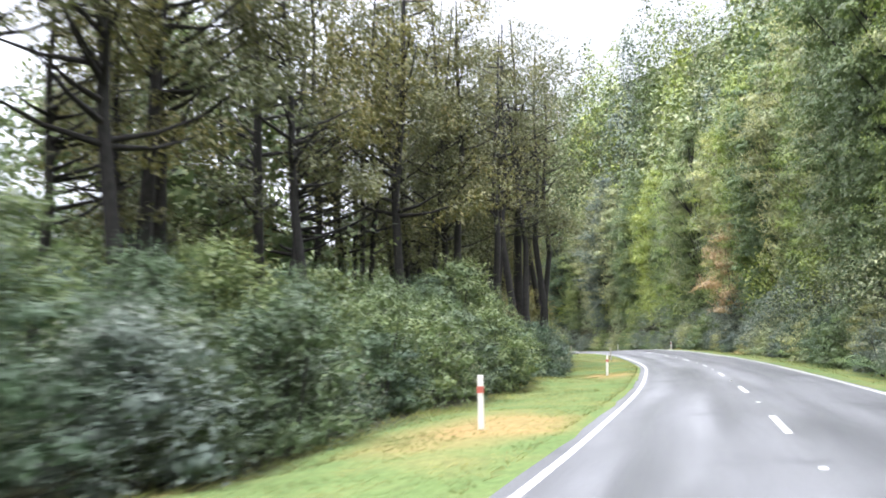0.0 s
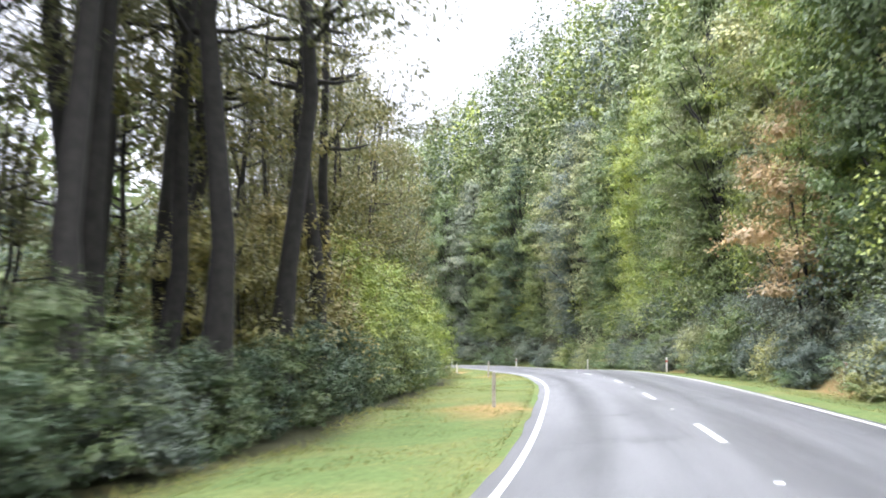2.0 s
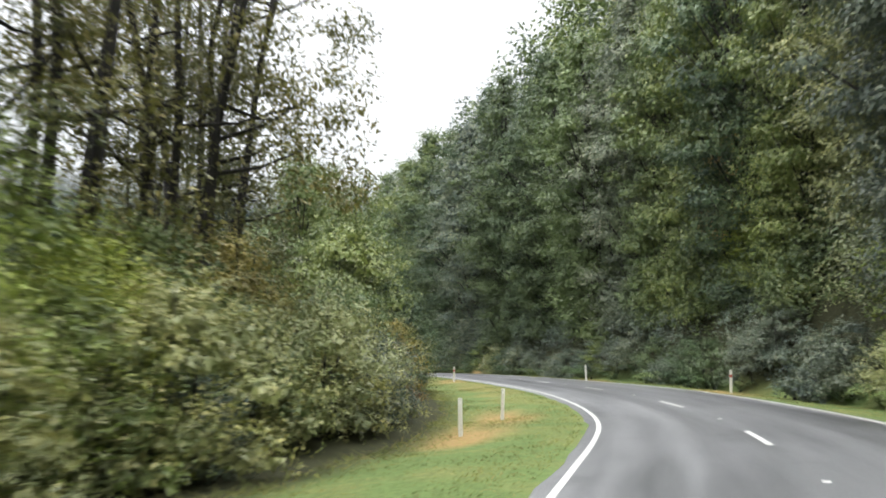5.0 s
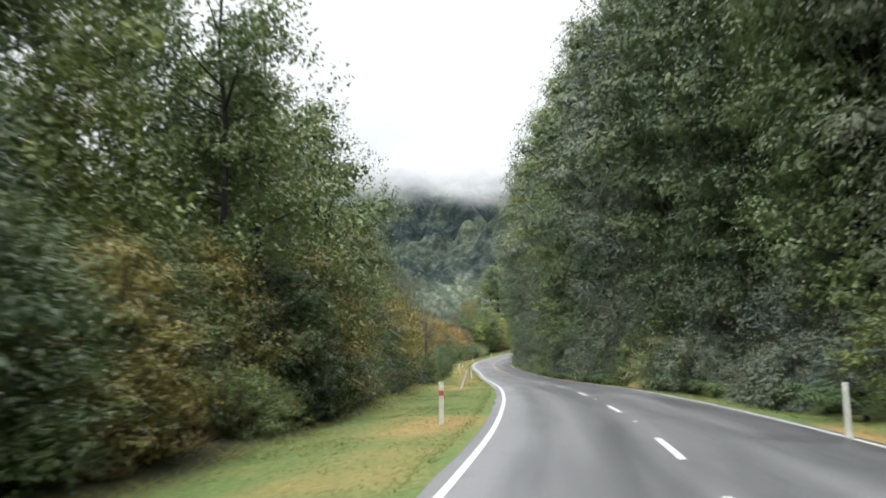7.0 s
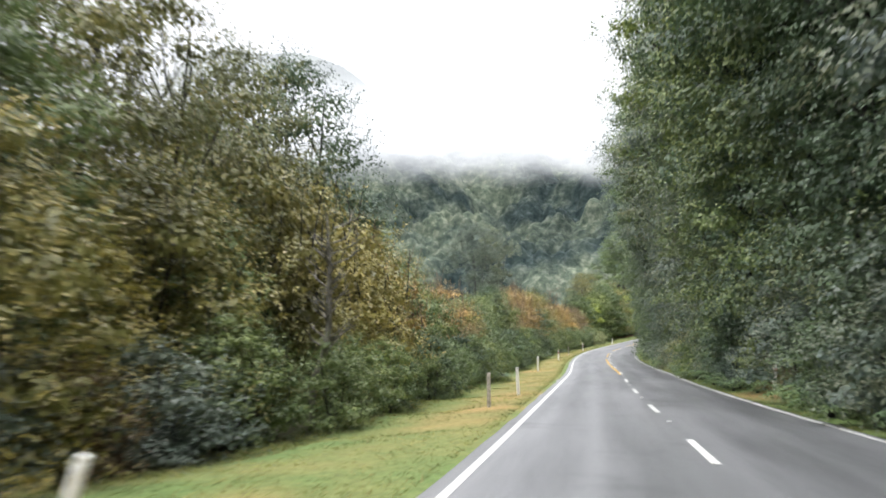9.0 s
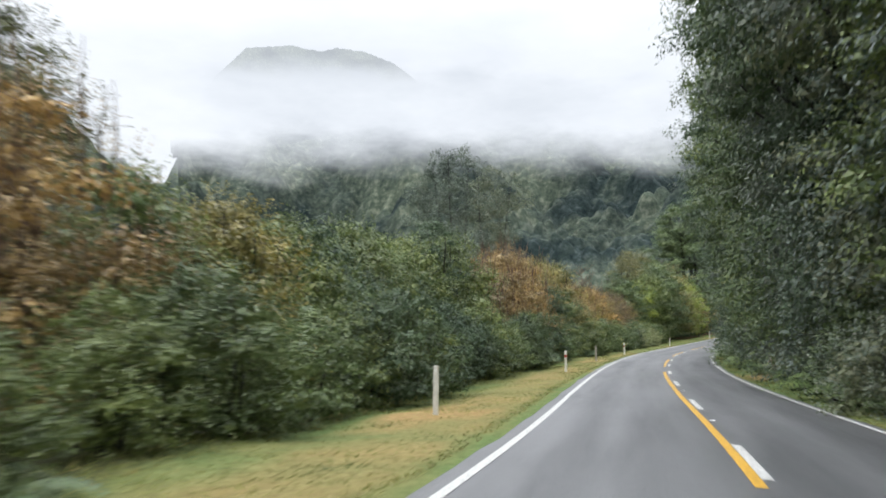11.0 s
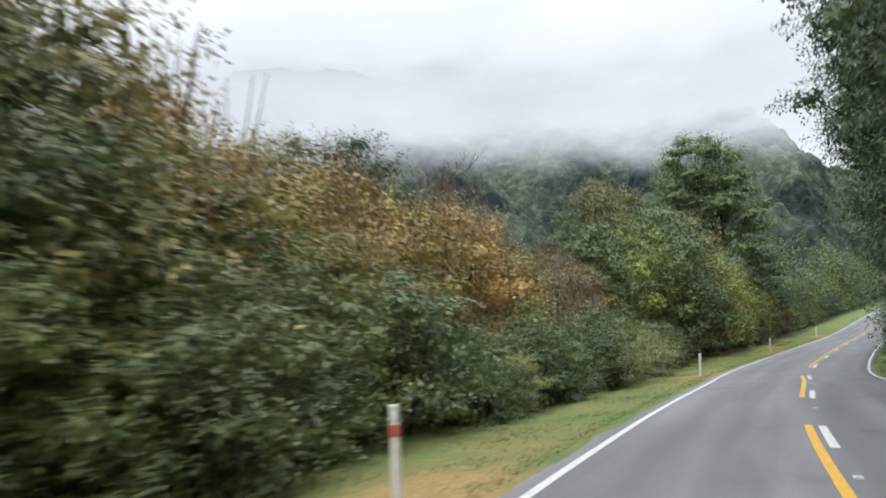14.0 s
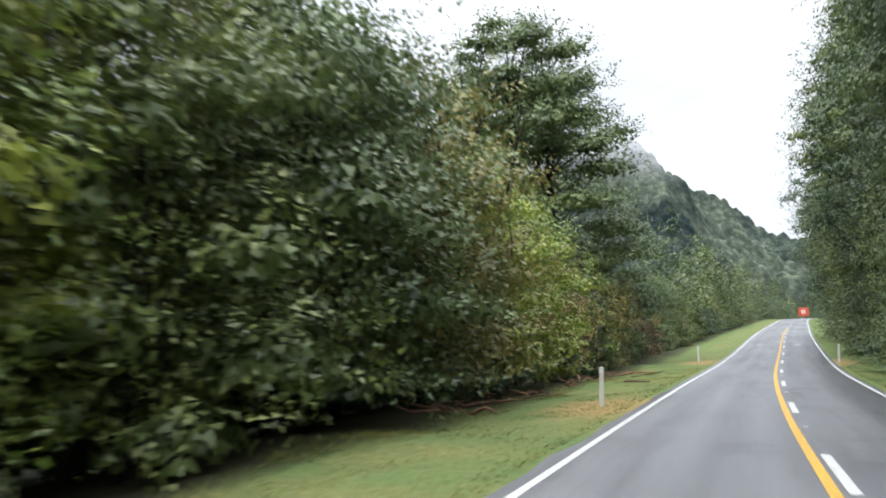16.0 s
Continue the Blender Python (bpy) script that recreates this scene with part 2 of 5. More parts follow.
def asphalt_material():
    m, n, l, b = mat_nodes("damp_chip_seal_asphalt")
    pos = world_vec(n)
    at = n.new("ShaderNodeAttribute")
    at.attribute_name = "across"
    # darker wheel tracks, bitumen patches and fine chips
    chip = noise_fac(n, l, 55.0, 3.0, pos, 0.7)
    run = n.new("ShaderNodeAttribute")
    run.attribute_name = "run"
    flow = n.new("ShaderNodeCombineXYZ")
    for key, source, factor in (("X", at, 7.0), ("Y", run, 0.07)):
        scale_ = n.new("ShaderNodeMath")
        scale_.operation = "MULTIPLY"
        scale_.inputs[1].default_value = factor
        l.new(source.outputs["Fac"], scale_.inputs[0])
        l.new(scale_.outputs[0], flow.inputs[key])
    streak = noise_fac(n, l, 1.2, 5.0, flow.outputs[0], 0.6)
    blot = noise_fac(n, l, 0.55, 5.0, flow.outputs[0], 0.6)
    base = ramp(n, l, chip, [(0.3, (0.075, 0.075, 0.078)), (0.7, (0.17, 0.17, 0.175))])
    tone = ramp(n, l, blot, [(0.35, (0.72, 0.72, 0.73)), (0.65, (1.12, 1.12, 1.13))])
    c = mix(n, l, 1.0, base, tone, "MULTIPLY")
    c = mix(n, l, 1.0, c, ramp(n, l, streak, [(0.33, (0.7, 0.7, 0.71)), (0.5, (1, 1, 1)), (0.66, (1.14, 1.14, 1.14))]), "MULTIPLY")
    track = ramp(n, l, at.outputs["Fac"], [(0.0, (1.1, 1.1, 1.1)), (0.13, (1.1, 1.1, 1.1)), (0.2, (0.74, 0.74, 0.75)), (0.28, (1.08, 1.08, 1.08)), (0.35, (0.8, 0.8, 0.81)), (0.45, (1.05, 1.05, 1.05)), (0.62, (0.78, 0.78, 0.79)), (0.72, (1.05, 1.05, 1.05)), (0.82, (0.8, 0.8, 0.81)), (1.0, (1.1, 1.1, 1.1))])
    c = mix(n, l, 0.75, c, mix(n, l, 1.0, c, track, "MULTIPLY"))
    tar = noise_fac(n, l, 0.33, 6.0, pos, 0.65)
    c = mix(n, l, 1.0, c, ramp(n, l, tar, [(0.3, (0.55, 0.55, 0.56)), (0.41, (0.97, 0.97, 0.97)), (0.75, (1.08, 1.08, 1.08))]), "MULTIPLY")
    l.new(c, b.inputs["Base Color"])
    l.new(ramp(n, l, blot, [(0.35, (0.36, 0.36, 0.36)), (0.65, (0.55, 0.55, 0.55))]), b.inputs["Roughness"])
    b.inputs["Specular IOR Level"].default_value = 0.45
    bump(n, l, b, chip, 0.25, 0.01)
    return m


def ground_material():
    m, n, l, b = mat_nodes("verge_grass_and_leaf_litter")
    pos = world_vec(n)
    dry = n.new("ShaderNodeAttribute")
    dry.attribute_name = "dry"
    wood = n.new("ShaderNodeAttribute")
    wood.attribute_name = "woods"
    fine = noise_fac(n, l, 7.0, 6.0, pos, 0.7)
    big = noise_fac(n, l, 0.5, 4.0, pos)
    green = ramp(n, l, fine, [(0.3, (0.055, 0.085, 0.028)), (0.55, (0.108, 0.155, 0.05)), (0.75, (0.165, 0.2, 0.08))])
    straw = ramp(n, l, fine, [(0.3, (0.17, 0.11, 0.042)), (0.55, (0.28, 0.195, 0.082)), (0.75, (0.35, 0.26, 0.13))])
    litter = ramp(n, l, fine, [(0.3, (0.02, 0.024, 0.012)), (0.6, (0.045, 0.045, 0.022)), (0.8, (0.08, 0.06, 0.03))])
    add = n.new("ShaderNodeMath")
    add.operation = "MULTIPLY_ADD"
    add.inputs[1].default_value = 1.1
    add.inputs[2].default_value = -0.48
    l.new(big, add.inputs[0])
    both = n.new("ShaderNodeMath")
    both.operation = "ADD"
    both.use_clamp = True
    l.new(add.outputs[0], both.inputs[0])
    l.new(dry.outputs["Fac"], both.inputs[1])
    c = mix(n, l, both.outputs[0], green, straw)
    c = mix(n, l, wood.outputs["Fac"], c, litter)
    l.new(c, b.inputs["Base Color"])
    b.inputs["Roughness"].default_value = 0.95
    b.inputs["Specular IOR Level"].default_value = 0.15
    bump(n, l, b, fine, 0.4, 0.04)
    return m



def far_forest_material():
    m, n, l, b = mat_nodes("hazed_forest_canopy")
    pos = world_vec(n)
    # crown greens paled and greyed: the haze of distance is in the base colour
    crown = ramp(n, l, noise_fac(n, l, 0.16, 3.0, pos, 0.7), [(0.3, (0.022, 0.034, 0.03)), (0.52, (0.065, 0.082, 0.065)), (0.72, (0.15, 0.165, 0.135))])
    # broad random drift from darker bluish to lighter warm tone
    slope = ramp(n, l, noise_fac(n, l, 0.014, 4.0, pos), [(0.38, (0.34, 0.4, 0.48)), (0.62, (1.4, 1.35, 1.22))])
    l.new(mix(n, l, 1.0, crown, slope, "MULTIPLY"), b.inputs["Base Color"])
    b.inputs["Roughness"].default_value, b.inputs["Specular IOR Level"].default_value = 0.95, 0.05
    return m


ASPHALT, GROUND, FAR_FOREST = asphalt_material(), ground_material(), far_forest_material()

# ---- the road's line: x, y, z of the centre and half the sealed width between the edge lines ----
LINE = np.array([
    (-40.9, -62.0, 7.7, 3.4), (-19.3, -7.8, 7.4, 3.4), (-8.7, 20.2, 7.2, 3.4),
    (1.52, 46.40, 6.90, 3.4), (6.58, 59.63, 6.5, 3.38), (11.28, 72.57, 6.12, 3.36), (15.74, 86.12, 5.78, 3.34), (19.7, 99.42, 5.46, 3.33),
    (22.82, 113.48, 5.22, 3.33), (25.4, 127.02, 4.96, 3.34), (27.12, 141.07, 4.6, 3.34), (28.3, 154.93, 4.08, 3.45), (29.37, 168.90, 3.48, 3.48),
    (29.55, 183.49, 2.98, 3.36), (27.07, 197.15, 2.66, 3.34), (22.80, 210.73, 2.25, 3.31), (17.74, 223.94, 1.82, 3.28), (12.22, 236.77, 1.34, 3.11),
    (6.31, 249.35, 0.81, 3.0), (0.29, 261.88, 0.27, 2.92), (-5.69, 274.44, -0.20, 2.88), (-11.68, 287.12, -0.55, 2.87), (-17.95, 299.83, -0.83, 2.88),
    (-23.91, 312.3, -1.05, 2.81), (-29.58, 325.08, -1.21, 2.79), (-34.85, 338.0, -1.33, 2.77), (-39.6, 351.43, -1.41, 2.77), (-43.65, 364.78, -1.42, 2.77),
    (-47.5, 378.17, -1.40, 2.77), (-53.42, 407.9, -0.75, 2.79), (-58.4, 438.1, 0.35, 2.85), (-67.2, 496.6, 3.8, 2.85), (-79.9, 592.3, 9.2, 2.85),
    (-79.5, 627.0, 10.6, 2.85), (-62.0, 668.0, 11.2, 2.85), (-20.0, 705.0, 12.0, 2.85)])


def spline(points, step):
    """Catmull-Rom through the points, resampled at even steps of the plan's length."""
    p = np.vstack([2 * points[0] - points[1], points, 2 * points[-1] - points[-2]])
    out = []
    for i in range(1, len(p) - 2):
        u = np.linspace(0, 1, 60, endpoint=False)[:, None]
        a, b, c, d = p[i - 1], p[i], p[i + 1], p[i + 2]
        out.append(0.5 * (2 * b + (c - a) * u + (2 * a - 5 * b + 4 * c - d) * u**2 + (3 * b - a - 3 * c + d) * u**3))
    out = np.vstack(out + [p[-2:-1]])
    s = np.r_[0, np.cumsum(np.linalg.norm(np.diff(out[:, :2], axis=0), axis=1))]
    even = np.arange(0, s[-1], step)
    return even, np.stack([np.interp(even, s, out[:, k]) for k in range(out.shape[1])], 1)


S_RAW, CURVE = spline(LINE, 1.0)
S_ALL = S_RAW - S_RAW[np.argmin(np.abs(CURVE[:, 1] - 46.4))]
TAN = np.gradient(CURVE[:, :2], axis=0)
TAN /= np.linalg.norm(TAN, axis=1)[:, None]
NOR = np.stack([TAN[:, 1], -TAN[:, 0]], 1)


def at_s(table, s):
    return np.stack([np.interp(s, S_ALL, table[:, k]) for k in range(table.shape[1])], -1)


def to_sd(x, y):
    """Distance along the road and offset from its centre (right is positive) of a place in the plan."""
    gap = np.hypot(CURVE[:, 0] - x, CURVE[:, 1] - y)
    i = int(gap.argmin())
    return float(S_ALL[i] + (np.array([x, y]) - CURVE[i, :2]) @ TAN[i]), float((np.array([x, y]) - CURVE[i, :2]) @ NOR[i])


def left_edge(s):
    """Offset of the left-hand edge line from the road's line, every ten metres."""
    return -float(np.interp(s, np.arange(0, 400, 10), [3.29, 3.31, 3.33, 3.35, 3.37, 3.37, 3.37, 3.34, 3.35, 3.37, 3.4, 3.46, 3.51, 3.49, 3.41, 3.33, 3.3, 3.28, 3.25, 3.2, 3.13, 3.07, 3.02, 2.98, 2.93, 2.87, 2.83, 2.82, 2.83, 2.87, 2.88, 2.84, 2.81, 2.82, 2.83, 2.84, 2.85, 2.85, 2.83, 2.8]))


def right_edge(s):
    """Offset of the right-hand edge line from the road's line, every ten metres."""
    return float(np.interp(s, np.arange(0, 380, 10), [3.2, 3.14, 3.08, 3.02, 2.96, 2.92, 2.9, 2.89, 2.92, 3.03, 3.17, 3.3, 3.35, 3.35, 3.31, 3.25, 3.2, 3.18, 3.17, 3.17, 3.21, 3.25, 3.27, 3.24, 3.2, 3.13, 3.05, 2.98, 2.94, 2.93, 2.95, 2.97, 2.97, 2.95, 2.92, 2.88, 2.85, 2.85]))


def wobble(x, y, size, seed=0.0):
    return noise.noise(Vector((x / size, y / size, seed)))


def cross(s, d, half):
    """Height across the sealed road: a slight crown, and the bends lean inwards."""
    lean = float(np.interp(s, [20, 60, 120, 150, 185, 220, 270, 300, 350, 420], [0.01, 0.045, 0.045, 0.02, 0.0, -0.02, -0.03, -0.015, -0.015, 0.0]))
    a = max(-half - 0.6, min(half + 0.6, d))
    return lean * a - 0.012 * abs(a)


def bank_foot(s):
    """Width of the grass between the seal and the foot of the right-hand bank."""
    return float(np.interp(s, [0, 60, 130, 175, 215, 330, 380], [2.2, 2.3, 2.4, 1.9, 1.1, 1.2, 2.0]))


def rise(s, d, half):
    """Height of the ground over the road beside it."""
    level = cross(s, d, half)
    if abs(d) < half + 0.55:
        return level
    if d > 0:
        e = d - half - 0.55
        verge = bank_foot(s)
        flat = min(e, verge) * -0.06
        e = max(0.0, e - verge)
        steep = float(np.interp(s, [0, 330, 400, 480], [1.75, 1.75, 0.9, 0.5]))
        climb = float(np.interp(s, [60, 110, 140, 200, 225, 260, 300, 400], [0.8, 1.05, 1.3, 1.25, 0.95, 0.75, 0.6, 0.3]))
        ledge = float(np.interp(s, [90, 130, 240, 290], [9.0, 14.0, 14.0, 9.0]))
        cut = min(e, ledge) * steep + min(max(e - ledge, 0), 33.0) * climb + max(e - ledge - 33.0, 0) * 0.08
        return level + flat + cut
    e = -d - half - 0.55
    return level + min(e, 5.0) * -0.05 - min(max(e - 5.0, 0), 18.0) * 0.09 - min(max(e - 23.0, 0), 60.0) * 0.02


def place(s, d):
    """A place beside the road: x, y and the ground's height."""
    c, n = at_s(CURVE, s), at_s(NOR, s)
    x, y = float(c[0] + n[0] * d), float(c[1] + n[1] * d)
    z = float(c[2]) + rise(s, d, float(c[3]))
    e = abs(d) - float(c[3]) - 0.55
    if e > 0:
        z += wobble(x, y, 5.0) * min(e * 0.08, 0.5) + wobble(x, y, 1.1, 3.0) * min(e * 0.05, 0.05)
    return x, y, z


def link(name, verts, faces, material, parent=None, smooth=False, attrs=None):
    me = bpy.data.meshes.new(name)
    me.from_pydata([tuple(v) for v in verts] if not isinstance(verts, np.ndarray) else verts.tolist(), [], faces.tolist() if isinstance(faces, np.ndarray) else faces)
    me.materials.append(material)
    if smooth:
        me.polygons.foreach_set("use_smooth", [True] * len(me.polygons))
    for key, values in (attrs or {}).items():
        me.attributes.new(key, "FLOAT", "POINT").data.foreach_set("value", np.asarray(values, dtype=np.float32))
    me.update()
    ob = new(name, me)
    if parent is not None:
        ob.parent = parent
    return ob


def part(name, bm, material, parent, label=""):
    me = bpy.data.meshes.new(name)
    bm.to_mesh(me)
    bm.free()
    me.materials.append(material)
    ob = new(name, me)
    ob.parent = parent
    return tagged(ob, label) if label else ob


def root(name, x, y, z, turn=0.0, lean=(0.0, 0.0)):
    ob = new(name)
    ob.empty_display_size = 0.3
    ob.matrix_basis = pose(x, y, z, lean[0], lean[1], turn)
    return ob


# ---- posts along the road: x, y, kind, lean to the right, lean forward ----
POSTS = [
    (2.0, 62.9, "marker", 0, 0), (11.1, 88.7, "marker", 2, 1), (18.1, 114.2, "timber", 0, 0), (21.7, 144.7, "timber", 1, 2), (22.8, 180.0, "plain", -1, 0), (23.2, 185.4, "plain", 2, 0),
    (16.3, 215.2, "marker", 0, 1), (5.2, 239.8, "plain", 19, 2), (-2.5, 257.6, "timber", 1, 0),
    (-5.2, 263.9, "plain", -2, 0), (-18.2, 288.9, "plain", 1, 0), (-28.1, 310.9, "marker", 0, 0), (-35.0, 326.6, "timber", -2, 0), (-40.6, 341.8, "marker", -1, 1),
    (-49.6, 371.2, "plain", 3, 0), (-56.1, 400.0, "plain", 1, 0), (-61.6, 431.3, "plain", 0, 0),
    (30.0, 117.0, "marker", 0, 0), (32.7, 143.1, "marker", 1, 0), (34.6, 172.0, "plain", 0, 0), (31.6, 197.0, "marker", 1, 0), (25.0, 214.0, "plain", -2, 0), (13.8, 246.0, "marker", 1, 0),
    (2.6, 268.0, "marker", 5, 0), (-19.8, 314.2, "marker", 2, 0), (-31.4, 341.9, "plain", 1, 0), (-54.0, 431.3, "plain", 2, 0)]
POST_SD = [to_sd(p[0], p[1]) for p in POSTS]


# ---- the ground: one sheet on both sides of the road, out to the horizon ----
def build_ground():
    near = [0.0, 1.5, 2.6, 3.2, 3.75, 4.1, 4.6, 5.2, 5.8, 6.5, 7.3, 8.2, 9.2, 10.5, 12, 14, 16.5, 19.5, 23, 27, 32, 38]
    far = [46, 56, 70, 90, 120, 170, 250, 400, 700, 1200, 2200]
    right = near + far
    offsets = [-d for d in reversed(right[1:])] + right
    stations = [-1500, -900, -500, -250, -140] + [float(v) for v in range(-90, 470, 2)] + [float(v) for v in range(470, 660, 6)] + [720, 850, 1100, 1600, 2400]
    axis = np.array([-0.3, 1.0]) / math.hypot(0.3, 1.0)
    side = np.array([axis[1], -axis[0]])
    verts, dry, woods = [], [], []
    for s in stations:
        inner = min(max(s, S_ALL[0]), S_ALL[-1])
        past = s - inner
        c, n, t = at_s(CURVE, inner), at_s(NOR, inner), at_s(TAN, inner)
        half = float(c[3])
        # the last stretch turns away: beyond it the sheet goes on along the valley
        if s > 560:
            n = side
        for d in offsets:
            a = max(-38.0, min(38.0, d))
            p = c[:2] + n * a + side * (d - a) + axis * past
            z = float(c[2]) + rise(s, d, half)
            e = abs(d) - half - 0.55
            if e > 0:
                z += wobble(p[0], p[1], 5.0) * min(e * 0.08, 0.5) + wobble(p[0], p[1], 1.1, 3.0) * min(e * 0.05, 0.05)
                if e > 60:
                    z += wobble(p[0], p[1], 90.0) * min((e - 60) * 0.1, 14)
            else:
                z -= 0.03
            verts.append((p[0], p[1], z))
            w = 0.0
            for (ps, pd) in POST_SD:
                if abs(ps - s) < 7 and pd * d > 0:
                    g = math.hypot((s - ps) / 3.2, (d - pd) / 1.3) + wobble(p[0], p[1], 0.9, 5.0) * 0.5
                    w = max(w, 1.0 - max(0.0, g - 0.45) * 1.3)
            if d < 0 and e > 0:
                # straw-coloured strip beside the seal on the long straight
                strip = float(np.interp(s, [90, 100, 112, 120, 150, 158, 168, 176, 205, 220, 310, 330], [0, 0.3, 0.3, 0, 0, 0.3, 0.3, 0, 0, 0.62, 0.55, 0.1]))
                w = max(w, strip * min(1.0, max(0.0, (2.7 - e) * 1.2)) * (0.85 + 0.9 * wobble(p[0], p[1], 3.0, 8.0)))
            dry.append(max(0.0, w))
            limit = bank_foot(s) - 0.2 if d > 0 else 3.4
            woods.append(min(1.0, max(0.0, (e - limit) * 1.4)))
    cols = len(offsets)
    faces = [(r * cols + k, r * cols + k + 1, (r + 1) * cols + k + 1, (r + 1) * cols + k) for r in range(len(stations) - 1) for k in range(cols - 1)]
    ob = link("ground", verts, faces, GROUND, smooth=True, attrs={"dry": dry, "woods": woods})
    return tagged(ob, "grassy road verge and wooded valley ground with dry straw patches", "ground", kind="structure")


def ribbon(name, s0, s1, d_of, width, lift, material, parent=None, step=2.0, thick=0.0):
    """A strip that follows the road, d_of(s) from its centre."""
    count = max(2, int((s1 - s0) / step) + 1)
    verts, faces = [], []
    for s in np.linspace(s0, s1, count):
        c, n = at_s(CURVE, s), at_s(NOR, s)
        d = d_of(s, float(c[3]))
        for k in (-width / 2, width / 2):
            verts.append((c[0] + n[0] * (d + k), c[1] + n[1] * (d + k), c[2] + cross(s, d + k, float(c[3])) + lift))
    for i in range(count - 1):
        faces.append((2 * i, 2 * i + 1, 2 * i + 3, 2 * i + 2))
    if thick:
        top = len(verts)
        verts += [(x, y, z - thick) for x, y, z in verts]
        for i in range(count - 1):
            faces.append((2 * i, 2 * i + 2, top + 2 * i + 2, top + 2 * i))
            faces.append((2 * i + 1, top + 2 * i + 1, top + 2 * i + 3, 2 * i + 3))
        e = 2 * (count - 1)
        faces += [(0, top, top + 1, 1), (e, e + 1, top + e + 1, top + e)]
    return link(name, verts, faces, material, parent)


def build_road():
    stations = np.arange(-90, 700, 1.5)
    across = [-1.0, -0.97, -0.7, -0.45, -0.2, 0.0, 0.2, 0.45, 0.7, 0.97, 1.0]
    verts, faces, share, run = [], [], [], []
    for s in stations:
        c, n = at_s(CURVE, s), at_s(NOR, s)
        low = left_edge(s) - 0.36 + 0.12 * noise.noise(Vector((s / 2.3, 0, 7)))
        high = right_edge(s) + 0.3 + 0.1 * noise.noise(Vector((s / 2.3, 4, 7)))
        for a in across:
            d = -a * low if a < 0 else a * high
            verts.append((c[0] + n[0] * d, c[1] + n[1] * d, c[2] + cross(s, d, float(c[3])) - (0.06 if abs(a) == 1.0 else 0.0)))
            share.append((a + 1) / 2)
            run.append(s)
    w = len(across)
    for r in range(len(stations) - 1):
        for k in range(w - 1):
            faces.append((r * w + k, r * w + k + 1, (r + 1) * w + k + 1, (r + 1) * w + k))
    road = tagged(link("road", verts, faces, ASPHALT, smooth=True, attrs={"across": share, "run": run}), "damp grey chip-sealed two-lane country road", "road", kind="structure")
    for edge in (left_edge, right_edge):
        tagged(ribbon("edge_line", -60, 690, lambda s, half: edge(s), 0.12, 0.006, PAINT_WHITE, road), "solid white painted edge line")
    marks = [15.0 - 11.2 * k for k in range(5, 0, -1)]
    for upto, count in ((15.0, 1), (37.3, 2), (60.3, 2), (82.8, 2), (108.0, 2), (157.5, 4), (168.2, 1), (189.3, 2), (210.0, 2), (240.4, 3), (270.6, 3), (299.6, 3), (319.5, 2), (340.6, 2), (362.1, 2), (568.0, 20)):
        marks += [marks[-1] + (upto - marks[-1]) * k / count for k in range(1, count + 1)]

    def middle(s, half):
        return float(np.interp(s, np.arange(0, 400, 10), [-0.29, -0.29, -0.29, -0.28, -0.27, -0.24, -0.22, -0.22, -0.22, -0.18, -0.1, -0.02, -0.04, -0.12, -0.22, -0.29, -0.31, -0.23, -0.13, -0.04, 0.0, 0.04, 0.07, 0.11, 0.15, 0.2, 0.24, 0.28, 0.31, 0.33, 0.34, 0.31, 0.32, 0.38, 0.48, 0.54, 0.48, 0.36, 0.36, 0.4]))

    def yellow(s, half):
        return float(np.interp(s, np.arange(270, 400, 10), [0.07, 0.07, 0.09, 0.13, 0.11, 0.11, 0.13, 0.23, 0.34, 0.27, 0.18, 0.15, 0.15]))

    for s in marks:
        ribbon("centre_dash", s, s + 3.3, middle, 0.13, 0.006, PAINT_WHITE, road, step=0.8)
        ribbon("road_stud", s + 7.2, s + 7.3, middle, 0.1, 0.02, REFLECTOR, road, step=0.2, thick=0.02)
    starts = [(284.0, 313.3), (319.0, 331.0), (338.5, 350.9), (357.9, 370.9), (378.5, 560.0)]
    for y0, y1 in starts:
        s0, s1 = (float(np.interp(y, CURVE[:, 1][:600], S_ALL[:600])) for y in (y0, y1))
        tagged(ribbon("yellow_line", s0, s1, yellow, 0.13, 0.006, PAINT_YELLOW, road, step=1.0), "yellow no-overtaking line")
    s = float(np.interp(455.0, CURVE[:, 1][:600], S_ALL[:600]))
    for d in (-1.5, 1.4):
        ribbon("lane_mark", s, s + 0.7, lambda q, half: d, 0.5, 0.006, PAINT_WHITE, road, step=0.4)


def box_bm(sx, sy, z0, z1, taper=1.0, bevel=0.008):
    bm = bmesh.new()
    bmesh.ops.create_cube(bm, size=1.0)
    for v in bm.verts:
        k = taper if v.co.z > 0 else 1.0
        v.co = Vector((v.co.x * sx * k, v.co.y * sy * k, z0 if v.co.z < 0 else z1))
    bmesh.ops.bevel(bm, geom=bm.edges[:], offset=bevel, segments=1, affect="EDGES")
    return bm


